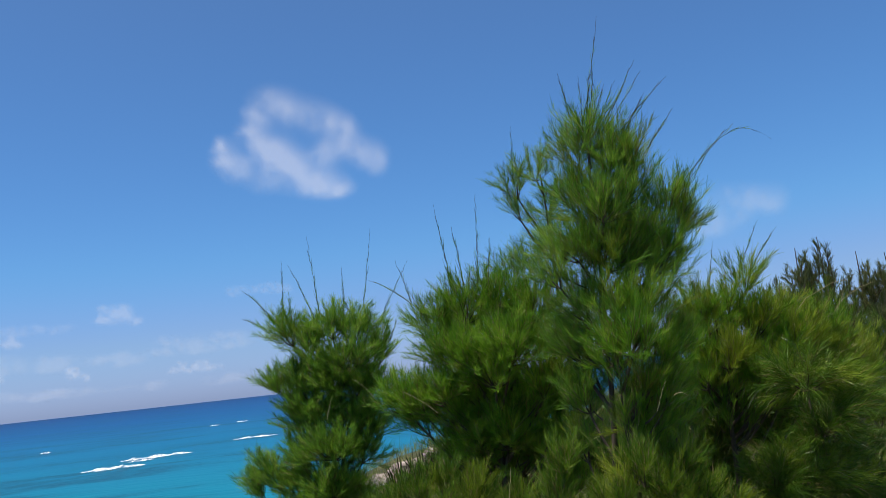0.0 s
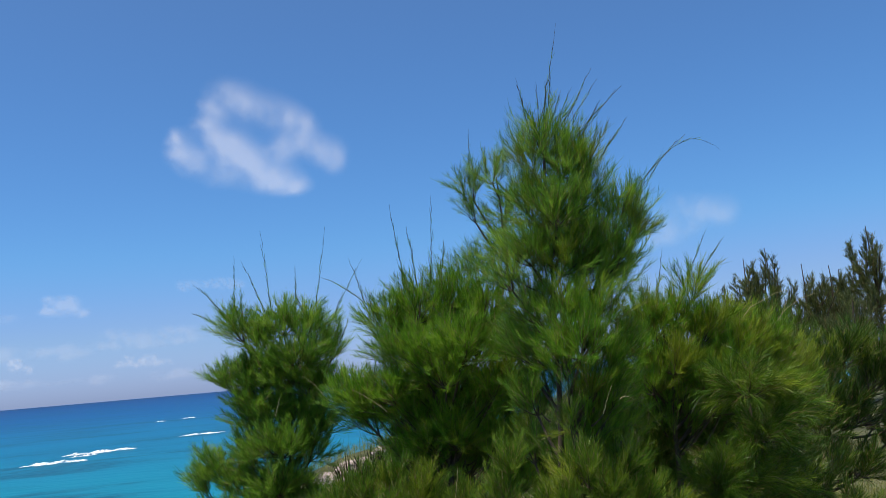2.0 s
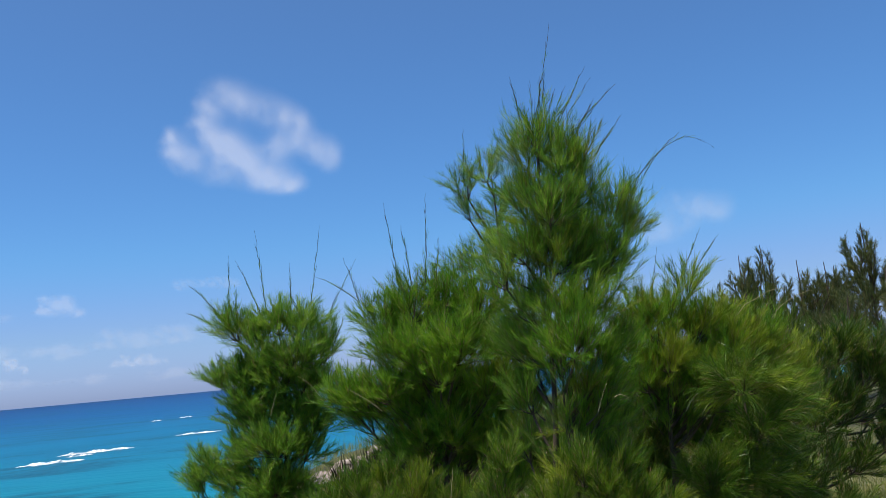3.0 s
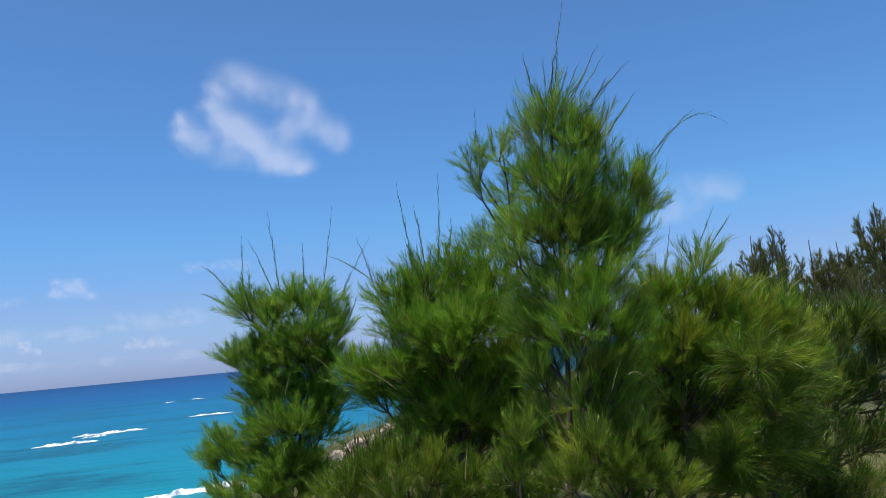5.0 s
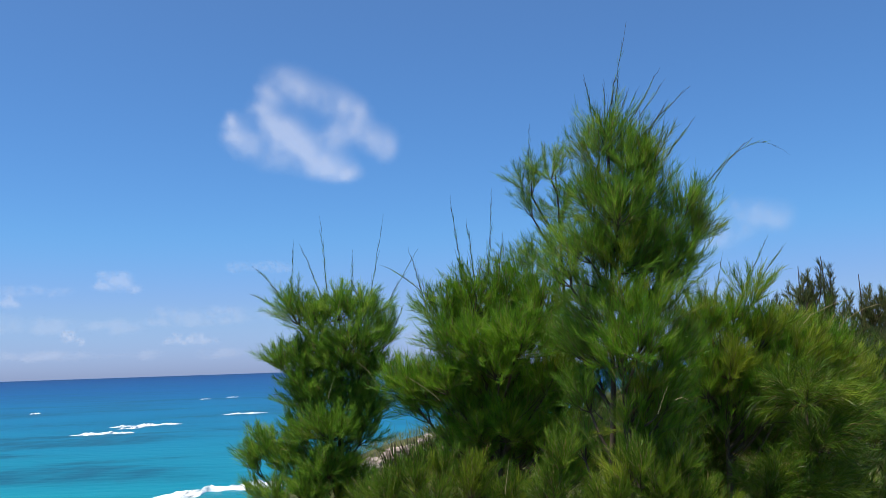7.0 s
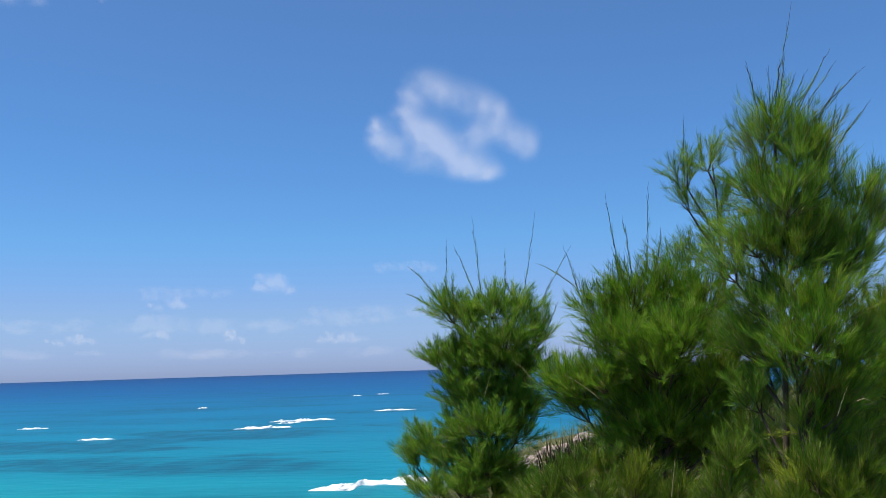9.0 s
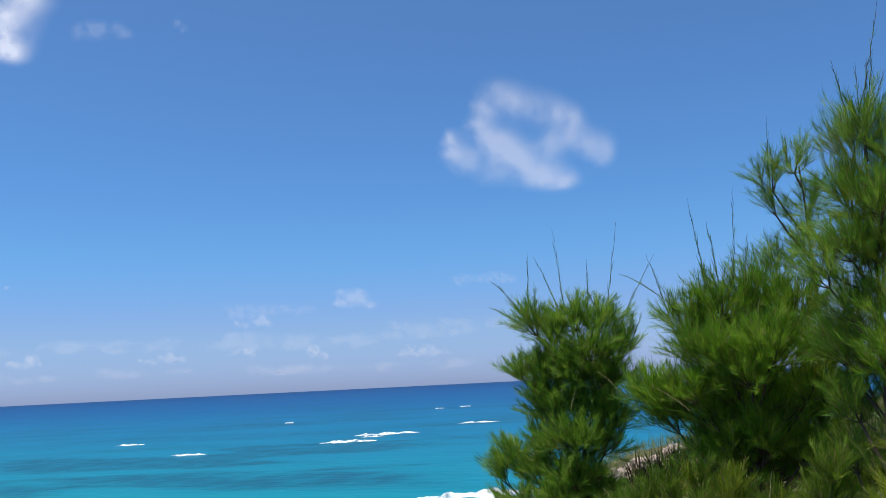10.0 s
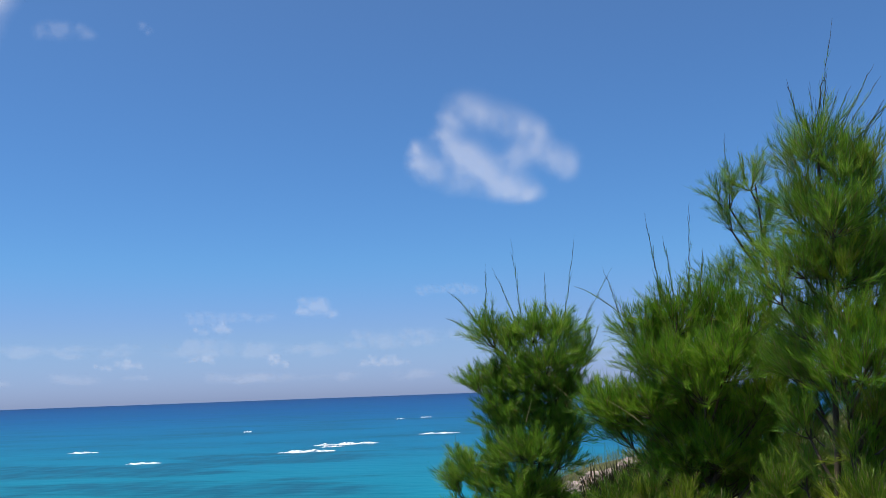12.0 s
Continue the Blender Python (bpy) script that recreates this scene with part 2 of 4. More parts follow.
def needles(name, base, way, length, bend, radius, mat, old=None):
    """Narrow pointed needles creased at their bend, each turned about its own axis at random; old: which of them are dead and brown."""
    n = len(base)
    a, b = side_axes(way)
    turn = np.random.default_rng(n).random(n) * 2 * math.pi
    side = a * np.cos(turn)[:, None] + b * np.sin(turn)[:, None]
    v = np.empty((n, 4, 3), np.float32)
    mid = base + way * (0.5 * length)[:, None] + bend * (0.25 * length)[:, None]
    v[:, 0], v[:, 1], v[:, 2] = base, mid - side * radius, mid + side * radius
    v[:, 3] = base + way * length[:, None] + bend * length[:, None]
    i = (np.arange(n) * 4)[:, None]
    tris = np.concatenate([i + np.array([[0, 1, 2]]), i + np.array([[1, 3, 2]])])
    me = mesh_from(name, v.reshape(-1, 3), np.zeros((0, 4), np.int32), tris, mat, smooth=False)
    if old is not None:
        me.materials.append(NEEDLE_DEAD)
        me.polygons.foreach_set("material_index", np.tile(old, 2).astype(np.int32))
    return me


class Wood:
    """Collects tapered tubes and thin twigs into one mesh."""

    def __init__(self):
        self.v, self.q, self.t, self.n = [], [np.zeros((0, 4), np.int32)], [np.zeros((0, 3), np.int32)], 0

    def tube(self, pts, radii, sides=5):
        pts = np.asarray(pts, float)
        d = unit(np.gradient(pts, axis=0))
        a, b = side_axes(d)
        ang = np.arange(sides) * 2 * math.pi / sides
        ring = pts[:, None] + np.asarray(radii)[:, None, None] * (a[:, None] * np.cos(ang)[None, :, None] + b[:, None] * np.sin(ang)[None, :, None])
        m = len(pts)
        i, k = np.meshgrid(np.arange(m - 1), np.arange(sides), indexing="ij")
        k2 = (k + 1) % sides
        self.q.append(self.n + np.stack([i * sides + k, i * sides + k2, (i + 1) * sides + k2, (i + 1) * sides + k], -1).reshape(-1, 4))
        self.v.append(ring.reshape(-1, 3))
        self.n += m * sides

    def twigs(self, base, way, length, radius):
        v, t = spindles(base, way, length, np.zeros_like(base), radius)
        self.t.append(self.n + t)
        self.v.append(v)
        self.n += len(v)

    def mesh(self, name, mat):
        return mesh_from(name, np.concatenate(self.v), np.concatenate(self.q), np.concatenate(self.t), mat)


def bezier(p0, p1, p2, n):
    t = np.linspace(0, 1, n)[:, None]
    return (1 - t) ** 2 * p0 + 2 * t * (1 - t) * p1 + t ** 2 * p2


# ---- ground, sea and shore ----
def land_height(x, y):
    s = 0.92 * y - 0.40 * x  # towards the sea
    z = -0.22 * np.logaddexp(0, (s - 10.5) / 1.5) * 1.5
    z = z + 1.0 * np.exp(-(((x + 0.2) / 1.7) ** 2) - ((y - 9.2) / 1.3) ** 2)
    z = z + 1.55 * np.exp(-(((x - 3.2) / 2.4) ** 2) - ((y - 12.2) / 2.0) ** 2)
    z = z + 4.5 * np.exp(-(((x - 26) / 13) ** 2) - ((y - 33) / 17) ** 2)
    z = z + 0.06 * np.sin(1.3 * x + 0.5) * np.sin(1.1 * y) + 0.03 * np.sin(3.1 * x) * np.cos(2.7 * y + 1)
    z = z + 0.36 * np.exp(-(((x - 3.7) / 0.95) ** 2) - ((y - 6.5) / 0.6) ** 2)
    return np.maximum(z, SEA - 6)


def grid_axis(lo, hi, near, step, growth=1.12):
    """Coordinates that are fine within near of zero and grow coarser outwards."""
    right = [0.0]
    while right[-1] < hi:
        right.append(right[-1] + (step if right[-1] < near else (right[-1] - right[-2]) * growth))
    left = [0.0]
    while left[-1] > lo:
        left.append(left[-1] - (step if left[-1] > -near else (left[-2] - left[-1]) * growth))
    return np.array(left[:0:-1] + right)


def build_ground():
    xs, ys = grid_axis(-4800, 4800, 10, 0.35, 1.16), grid_axis(-4800, 300, 14, 0.35, 1.16)
    X, Y = np.meshgrid(xs, ys)
    Z = land_height(X, Y)
    nx, ny = len(xs), len(ys)
    i, j = np.meshgrid(np.arange(ny - 1), np.arange(nx - 1), indexing="ij")
    k = i * nx + j
    quads = np.stack([k, k + 1, k + nx + 1, k + nx], -1).reshape(-1, 4)
    ob = new("ground", mesh_from("ground", np.stack([X, Y, Z], -1).reshape(-1, 3), quads, np.zeros((0, 3)), GROUND))
    tagged(ob, "dry grassy hilltop soil sloping down to the sea", "ground", kind="structure")


def build_sea():
    xs, ys = np.linspace(-4900, 4900, 141), np.concatenate([np.linspace(-4900, 0, 10), np.linspace(20, 4900, 140)])
    X, Y = np.meshgrid(xs, ys)
    nx, ny = len(xs), len(ys)
    i, j = np.meshgrid(np.arange(ny - 1), np.arange(nx - 1), indexing="ij")
    k = i * nx + j
    quads = np.stack([k, k + 1, k + nx + 1, k + nx], -1).reshape(-1, 4)
    ob = new("water", mesh_from("water", np.stack([X, Y, np.full_like(X, SEA)], -1).reshape(-1, 3), quads, np.zeros((0, 3)), WATER))
    tagged(ob, "turquoise sea darkening to deep blue at the horizon", "sea", kind="structure")


build_ground()
build_sea()


def breaker(x0, y0, x1, y1, width, height, label, seed):
    """A low ragged ridge of white foam on the water from one end to the other."""
    rng = np.random.default_rng(seed)
    length = math.hypot(x1 - x0, y1 - y0)
    n, m = max(24, int(length / 0.5)), 9
    u = np.linspace(0, 1, n)
    ax = np.array([x1 - x0, y1 - y0]) / length
    side = np.array([-ax[1], ax[0]])
    rough = lambda f: np.sum([np.sin(2 * math.pi * (f * k * u + rng.random())) / k for k in (1, 2.3, 4.1, 7.7, 15.1)], axis=0)
    taper = np.clip(np.minimum(u, 1 - u) * 4, 0, 1) ** 0.8
    w = width * taper * np.clip(0.85 + 0.6 * rough(2), 0.04, 2) + 0.03
    h = height * taper * np.clip(1 + 0.4 * rough(3), 0.1, 2)
    drift = 0.12 * width * rough(0.9)
    v = []
    for k in range(m):
        c = k / (m - 1) * 2 - 1
        pos = np.array([x0, y0]) + np.outer(u * length, ax) + np.outer(drift + c * w * 0.5 * (1 + 0.10 * rng.standard_normal(n)), side)
        z = SEA + 0.02 + h * (1 - c * c) * (1 + 0.2 * rng.standard_normal(n)).clip(0.2, 2)
        v.append(np.column_stack([pos, z if 0 < k < m - 1 else np.full(n, SEA - 0.05)]))
    V = np.stack(v, 1)
    i, j = np.meshgrid(np.arange(n - 1), np.arange(m - 1), indexing="ij")
    q = i * m + j
    ob = new("breaking_wave", mesh_from("breaking_wave", V.reshape(-1, 3), np.stack([q, q + 1, q + m + 1, q + m], -1).reshape(-1, 4), np.zeros((0, 3)), FOAM))
    return tagged(ob, label, "wave", group="breaking waves")


REEF_WAVE, FAR_WAVE = "white breaking wave foaming over the turquoise reef", "small far white wave crest near dark reef"
for k, (x0, y0, x1, y1, width, height, label) in enumerate((
        (-90, 203, -76, 207, 4.2, 0.35, REEF_WAVE), (-91, 229, -73.5, 236, 4.2, 0.35, REEF_WAVE), (-86, 221, -80, 224, 1.5, 0.2, REEF_WAVE),
        (-74, 279, -60, 282, 2.4, 0.25, "thin white wave crest on open blue water"), (-130, 446, -125, 448, 2.2, 0.2, FAR_WAVE), (-121, 463, -114, 465, 2.2, 0.2, FAR_WAVE),
        (-115, 176, -107, 178, 1.6, 0.25, "small white wave crest over dark reef"), (-161, 218, -153, 221, 1.8, 0.25, "small white wave crest over dark reef"),
        (-162, 331, -158, 332, 2.5, 0.3, FAR_WAVE),
        (-34, 97, -18, 107, 5.0, 0.35, "long white surf line washing towards the shore"), (-20, 104, -4, 106, 4.0, 0.35, "long white surf line washing towards the shore"))):
    breaker(x0, y0, x1, y1, width, height, label, k + 1)


# ---- clouds ----
def cloud(az, el, width, height, lobes, strength, label, seed, far=3000.0, cells=64, rough=0.8, long=1.0, grain=0.5):
    """A drifting puff of vapour: a two-sided lens of lumpy surface whose density thins out to nothing at its ragged edge.
    lobes: (across, up, radius) in halves of the cloud's width and height; long: how much longer than high each of them is; grain: the size of its lumps."""
    rng = np.random.default_rng(seed)
    a, e = radians(az), radians(el)
    out = Vector((math.sin(a) * math.cos(e), math.cos(a) * math.cos(e), math.sin(e)))
    right = Vector((math.cos(a), -math.sin(a), 0))
    up = right.cross(out)
    W, H = far * math.tan(radians(width / 2)), far * math.tan(radians(height / 2))
    nx, ny = cells, max(16, int(cells * height / width))
    us, vs = np.linspace(-1.15, 1.15, nx), np.linspace(-1.15, 1.15, ny)
    U, V = np.meshgrid(us, vs)
    shift = rng.random(2) * 50
    lump = min(130.0, grain * W)
    N, K = np.zeros_like(U), np.zeros_like(U)
    for r in range(ny):
        for c in range(nx):
            q = Vector((U[r, c] * W / lump + shift[0], V[r, c] * H / lump + shift[1], seed))
            N[r, c] = noise.fractal(q, 0.9, 2.1, 5)
            K[r, c] = noise.noise(q * 0.8 + Vector((9, 4, 2)))
    U2, V2 = U + 0.10 * N, V + 0.14 * K
    D = np.zeros_like(U)
    for (cx, cy, rad) in lobes:
        d2 = (((U2 - cx) / long) ** 2 + ((V2 - cy) * H / W) ** 2) / rad ** 2
        D = 1 - (1 - D) * (1 - np.exp(-d2 * 1.3))
    body = np.clip(D, 0, 1)
    D = np.clip((D * (1 + rough * N) - 0.12) * 1.0, 0, 1) ** 1.3
    D *= np.clip((1.15 - np.abs(U)) * 6, 0, 1) * np.clip((1.15 - np.abs(V)) * 6, 0, 1)
    thick = 0.12 * H * np.sqrt(body)
    centre = out * far + Vector((0, 0, EYE))
    lie = np.array(up) - 1.5 * np.array(out)  # the sheet lies over, its upper side towards the sun
    P = np.array(right)[None, None] * (U * W)[..., None] + lie[None, None] * (V * H)[..., None]
    front, back = P - np.array(out) * thick[..., None], P + np.array(out) * thick[..., None]
    i, j = np.meshgrid(np.arange(ny - 1), np.arange(nx - 1), indexing="ij")
    k = i * nx + j
    cell = np.stack([k, k + 1, k + nx + 1, k + nx], -1).reshape(-1, 4)
    cell = cell[(D.ravel()[cell] > 0.004).any(1)]
    used, inv = np.unique(cell, return_inverse=True)
    cell = inv.reshape(-1, 4)
    m = len(used)
    verts = np.concatenate([front.reshape(-1, 3)[used], back.reshape(-1, 3)[used]])
    edges = np.concatenate([cell[:, [k, (k + 1) % 4]] for k in range(4)])
    _, first, times = np.unique(np.sort(edges, 1), axis=0, return_index=True, return_counts=True)
    rim = edges[first[times == 1]]  # the two sheets join along their edge
    rim = np.stack([rim[:, 1], rim[:, 0], rim[:, 0] + m, rim[:, 1] + m], -1)
    me = mesh_from("cloud", verts, np.concatenate([cell, cell[:, ::-1] + m, rim]), np.zeros((0, 3)), VAPOUR)
    alpha = np.tile(1 - np.sqrt(1 - np.clip(D.ravel()[used] * strength, 0, 0.98)), 2)
    me.attributes.new("vapour", "FLOAT", "POINT").data.foreach_set("value", alpha.astype(np.float32))
    ob = new("cloud", me)
    ob.location = centre
    ob.visible_shadow = False
    return tagged(ob, label, "cloud", group="clouds")


cloud(-8.9, 15.75, 11.6, 7.2, [
    (-0.32, 0.84, 0.18), (-0.14, 0.74, 0.21), (0.12, 0.58, 0.19), (0.32, 0.48, 0.18), (0.50, 0.34, 0.16), (-0.53, 0.36, 0.16), (-0.46, 0.10, 0.18), (-0.86, 0.10, 0.12), (-0.88, -0.22, 0.18), (-0.72, -0.36, 0.20),
    (-0.30, -0.08, 0.24), (-0.18, -0.34, 0.27), (-0.42, -0.42, 0.24), (0.02, -0.55, 0.24), (0.24, -0.66, 0.22), (0.45, -0.84, 0.16), (-0.45, 0.62, 0.14), (0.24, -0.06, 0.18), (0.46, 0.04, 0.18), (0.66, -0.08, 0.16), (0.85, -0.22, 0.20)],
    0.42, "ragged white fair-weather cloud with a hole", 3, cells=140, rough=0.55)
cloud(-44.2, 23.0, 9.5, 8.5, [(-0.4, 0.2, 0.6), (0.1, 0.1, 0.5), (0.3, 0.4, 0.4), (0.35, -0.45, 0.2)], 0.75, "large bright white cloud edge high in the sky", 5, cells=90)
cloud(-37.5, 22.6, 4.6, 2.2, [(-0.5, -0.2, 0.2), (-0.1, 0.1, 0.25), (0.3, 0.2, 0.2), (0.6, 0.0, 0.15)], 0.12, "faint wisp of white cloud", 6, rough=0.9, long=1.5, grain=0.35)
cloud(-32.5, 23.4, 2.0, 1.6, [(-0.2, 0.2, 0.3), (0.2, -0.2, 0.3)], 0.09, "faint wisp of white cloud", 7, cells=48, rough=0.9, grain=0.4)
cloud(19.4, 8.3, 6.5, 3.4, [(-0.5, -0.2, 0.45), (-0.1, 0.1, 0.4), (0.3, 0.2, 0.35), (0.7, 0.1, 0.3)], 0.24, "faint wisp of white cloud", 8, cells=80)


def puff(az, el, width, height, strength, label, seed, towers=3):
    """A small far cumulus: a ragged flat base with a few uneven towers on it."""
    rng = np.random.default_rng(seed)
    flat = height / width
    lobes = [(x, -0.35 + rng.uniform(-0.2, 0.2), flat * rng.uniform(0.2, 0.5)) for x in np.linspace(-0.8, 0.8, max(4, int(2.6 / flat))) if rng.random() < 0.75]
    for k in range(towers):
        x, r = rng.uniform(-0.45, 0.3), flat * rng.uniform(0.35, 0.7)
        lobes += [(x, 0.0, r), (x + rng.uniform(-0.12, 0.12), rng.uniform(0.2, 0.55), r * 0.7)]
    cloud(az, el, width, height, lobes, strength, label, seed, far=3300, cells=80, rough=0.8, long=1.25, grain=0.34)


SOFT = "small soft white cloud low in the sky"
puff(-21.6, 5.8, 3.6, 1.5, 0.27, SOFT, 9, 4)
puff(-28.0, 4.6, 3.8, 1.3, 0.26, SOFT, 10, 3)
puff(-41.3, 2.5, 2.6, 1.0, 0.34, SOFT, 11, 2)
puff(-33.5, 2.4, 3.6, 1.0, 0.27, SOFT, 12, 3)
puff(-23.9, 2.4, 1.5, 1.1, 0.34, "small bright puff of cloud above the horizon", 13, 2)
puff(-17.0, 2.2, 4.2, 1.0, 0.28, SOFT, 14, 4)
puff(-44.2, 7.0, 4.0, 1.4, 0.22, "faint wisp of white cloud", 15, 2)
puff(-28.5, 2.6, 3.0, 0.9, 0.24, SOFT, 16, 3)
LOW_CLOUD = "long faint cloud streak low above the horizon"
for k, (az, el, width, height, strength) in enumerate(((-38, 3.2, 12, 1.3, 0.2), (-26, 3.1, 12, 1.6, 0.2), (-15, 3.6, 9, 1.4, 0.2), (-31, 1.4, 14, 1.0, 0.18), (-20, 1.2, 14, 1.0, 0.18), (-43, 1.3, 10, 1.0, 0.18),
                                                       (-26, 5.2, 7, 1.0, 0.14), (-12.5, 6.8, 4, 1.0, 0.16), (-3, 2.0, 14, 1.6, 0.12), (10, 2.5, 14, 2.0, 0.12))):
    spread = np.random.default_rng(90 + k)
    wisps = [(spread.uniform(-0.9, 0.9), spread.uniform(-0.45, 0.45), height / width * spread.uniform(0.25, 0.6)) for _ in range(14)]
    cloud(az, el, width, height, wisps, strength * 0.8, LOW_CLOUD, 30 + k, far=3600, cells=90, rough=1.0, long=3.5, grain=0.15)


# ---- casuarinas ----
def limb_parts(tree, origin, tip, rng, mat, size=1.0, density=0.88, radius=0.00105, droop=0.0, needle=0.092, leafy=0.25, bushy=1.0, dead=0.06):
    """One limb with its side twigs, each ending in a brush of needles that sweep along it and upwards."""
    S, T = np.asarray(origin, float), np.asarray(tip, float)
    T = T - unit(T - S) * min(0.13 * size, 0.45 * np.linalg.norm(T - S))  # the needles reach past the wood
    reach = np.linalg.norm(T - S)
    ctrl = S + (T - S) * 0.55 + np.array([0, 0, -0.16 * reach]) + rng.normal(0, 0.04 * reach, 3)
    path = bezier(S, ctrl, T, 14)
    wood = Wood()
    wood.tube(path, np.linspace(0.009, 0.0026, 14) * (0.5 + reach) * size, 5)
    tang = unit(np.gradient(path, axis=0))
    up = np.array([0, 0, 1.0])

    def along(u):
        i = np.minimum((u * 13).astype(int), 12)
        return path[i] + (path[i + 1] - path[i]) * (u * 13 - i)[:, None], tang[i]

    def across(e):
        r = rng.normal(0, 1, e.shape)
        return unit(r - e * (r * e).sum(1)[:, None])

    n = max(6, int((0.2 + reach) * 32 * density / size))
    u = leafy + (1 - leafy) * ((np.arange(n) + rng.random(n)) / n) ** 0.7
    p, tg = along(u)
    w = unit(tg + across(tg) * rng.uniform(0.3, 1.15, n)[:, None] + up * (0.46 - droop))
    tl = (0.27 - 0.10 * u) * rng.uniform(0.45, 1.2, n) * size * bushy
    thin = Wood()
    thin.twigs(p, w, tl, 0.0018 * size)
    count = (tl / size * 340 * density).astype(int) + 8
    own = np.repeat(np.arange(n), count)
    c = len(own)
    s = rng.random(c) ** 0.85
    base = p[own] + w[own] * (tl[own] * s)[:, None]
    way = unit(w[own] + across(w[own]) * rng.uniform(0.1, 0.7, c)[:, None] + up * (0.22 - droop * 0.5))
    sweep = rng.normal(0, 0.10, (n, 3)) + up * (0.03 - droop * 0.75)
    bend = sweep[own] + rng.normal(0, 0.08, (c, 3))
    flen = needle * size * rng.uniform(0.35, 1.2, c)
    old = rng.random(c) < dead + 0.35 * np.clip(0.35 - s, 0, 1) * (1 - u[own])
    limb = child("limb", wood.mesh("limb", BARK), tree)
    tagged(child("twig_spray", thin.mesh("twig_spray", TWIG), limb), kind="stuff")
    tagged(child("needle_spray", needles("needle_spray", base, way, flen, bend, radius, mat, old), limb), kind="stuff")
    return limb


def casuarina(name, foot, height, heads, seed, label, mat, lean=(0, 0), size=1.0, density=0.88, radius=0.00105, droop=0.0, trunk_r=0.03, needle=0.092, leafy=0.25, bushy=1.0,
              group="casuarina trees", yellow=0.05, crowd=350, limbs=(), dead=0.06, bare=1.0, fill=2.6):
    """A young casuarina. heads: the rounded brushes of foliage that its boughs end in, each as the place of its middle from the trunk's foot, half its width
    and half its height. limbs: single limbs besides, as the place of the tip and the share of that height at which it leaves the trunk."""
    rng = np.random.default_rng(seed)
    tree = tagged(new(name), label, "tree", group=group)
    tree.location = foot
    n = 12
    t = np.linspace(0, 1, n)
    wob = np.cumsum(rng.normal(0, 0.008 * height / 2, (n, 2)), axis=0)
    wob -= np.outer(t, wob[-1])
    axis = np.column_stack([lean[0] * t + wob[:, 0], lean[1] * t + wob[:, 1], -0.12 + (height + 0.12) * t])
    wood = Wood()
    wood.tube(axis, trunk_r * (1.05 - 0.85 * t), 8)
    child("trunk", wood.mesh("trunk", BARK), tree)

    def on_trunk(h):
        return np.array([np.interp(h, axis[:, 2], axis[:, 0]), np.interp(h, axis[:, 2], axis[:, 1]), h])

    def needle_kind():
        return NEEDLE_YELLOW if rng.random() < yellow else mat

    for (x, y, z, share) in limbs:
        limb_parts(tree, on_trunk(min(share * z, height * 0.96)), (x, y, z), rng, needle_kind(), size, density, radius, droop, needle, leafy, bushy, dead)
    # each head: short limbs that fan out from inside it to its rounded top and sides
    for (x, y, z, wide, high) in heads:
        away = math.hypot(x - lean[0], y - lean[1])
        h = min(max(z - 0.8 * high - bare * away, 0.25), height * 0.95)
        root = on_trunk(h)
        heart = np.array([x, y, z - 0.4 * high]) * 0.8 + root * 0.2
        bough = Wood()
        bough.tube(bezier(root, (root + heart) / 2 + np.array([0, 0, -0.12 * np.linalg.norm(heart - root)]), heart, 8), np.linspace(0.013, 0.006, 8) * size, 6)
        child("bough", bough.mesh("bough", BARK), tree)
        count = min(30, max(4, round(crowd * wide * high)))
        for k in range(count):
            ring = (k + 0.5) / count
            up_ = 1 - 1.7 * ring
            a = k * 2.39996 + rng.uniform(-0.4, 0.4)
            flat = math.sqrt(max(0.0, 1 - up_ * up_))
            out = np.array([flat * math.cos(a) * wide, flat * math.sin(a) * wide, up_ * high]) * rng.uniform(0.72, 1.18)
            limb_parts(tree, heart, np.array([x, y, z]) + out, rng, needle_kind(), size, density, radius, droop, needle, leafy, bushy, dead)
    # loose sprigs inside and between the heads
    for k in range(round(fill * len(heads))):
        i, j = rng.choice(len(heads), 2, replace=False)
        a, b, part = np.array(heads[i][:3]), np.array(heads[j][:3]), rng.uniform(0.15, 0.85)
        tip = a * part + b * (1 - part) + rng.normal(0, 0.05, 3) - np.array([0, 0, rng.uniform(0.0, 0.3)])
        root = on_trunk(min(max(tip[2] - rng.uniform(0.15, 0.4), 0.2), height * 0.93))
        root = root + (tip - root) * 0.35
        limb_parts(tree, root, tip, rng, mat, size, density * 0.75, radius, droop, needle, 0.15, bushy, dead * 2)
    return tree


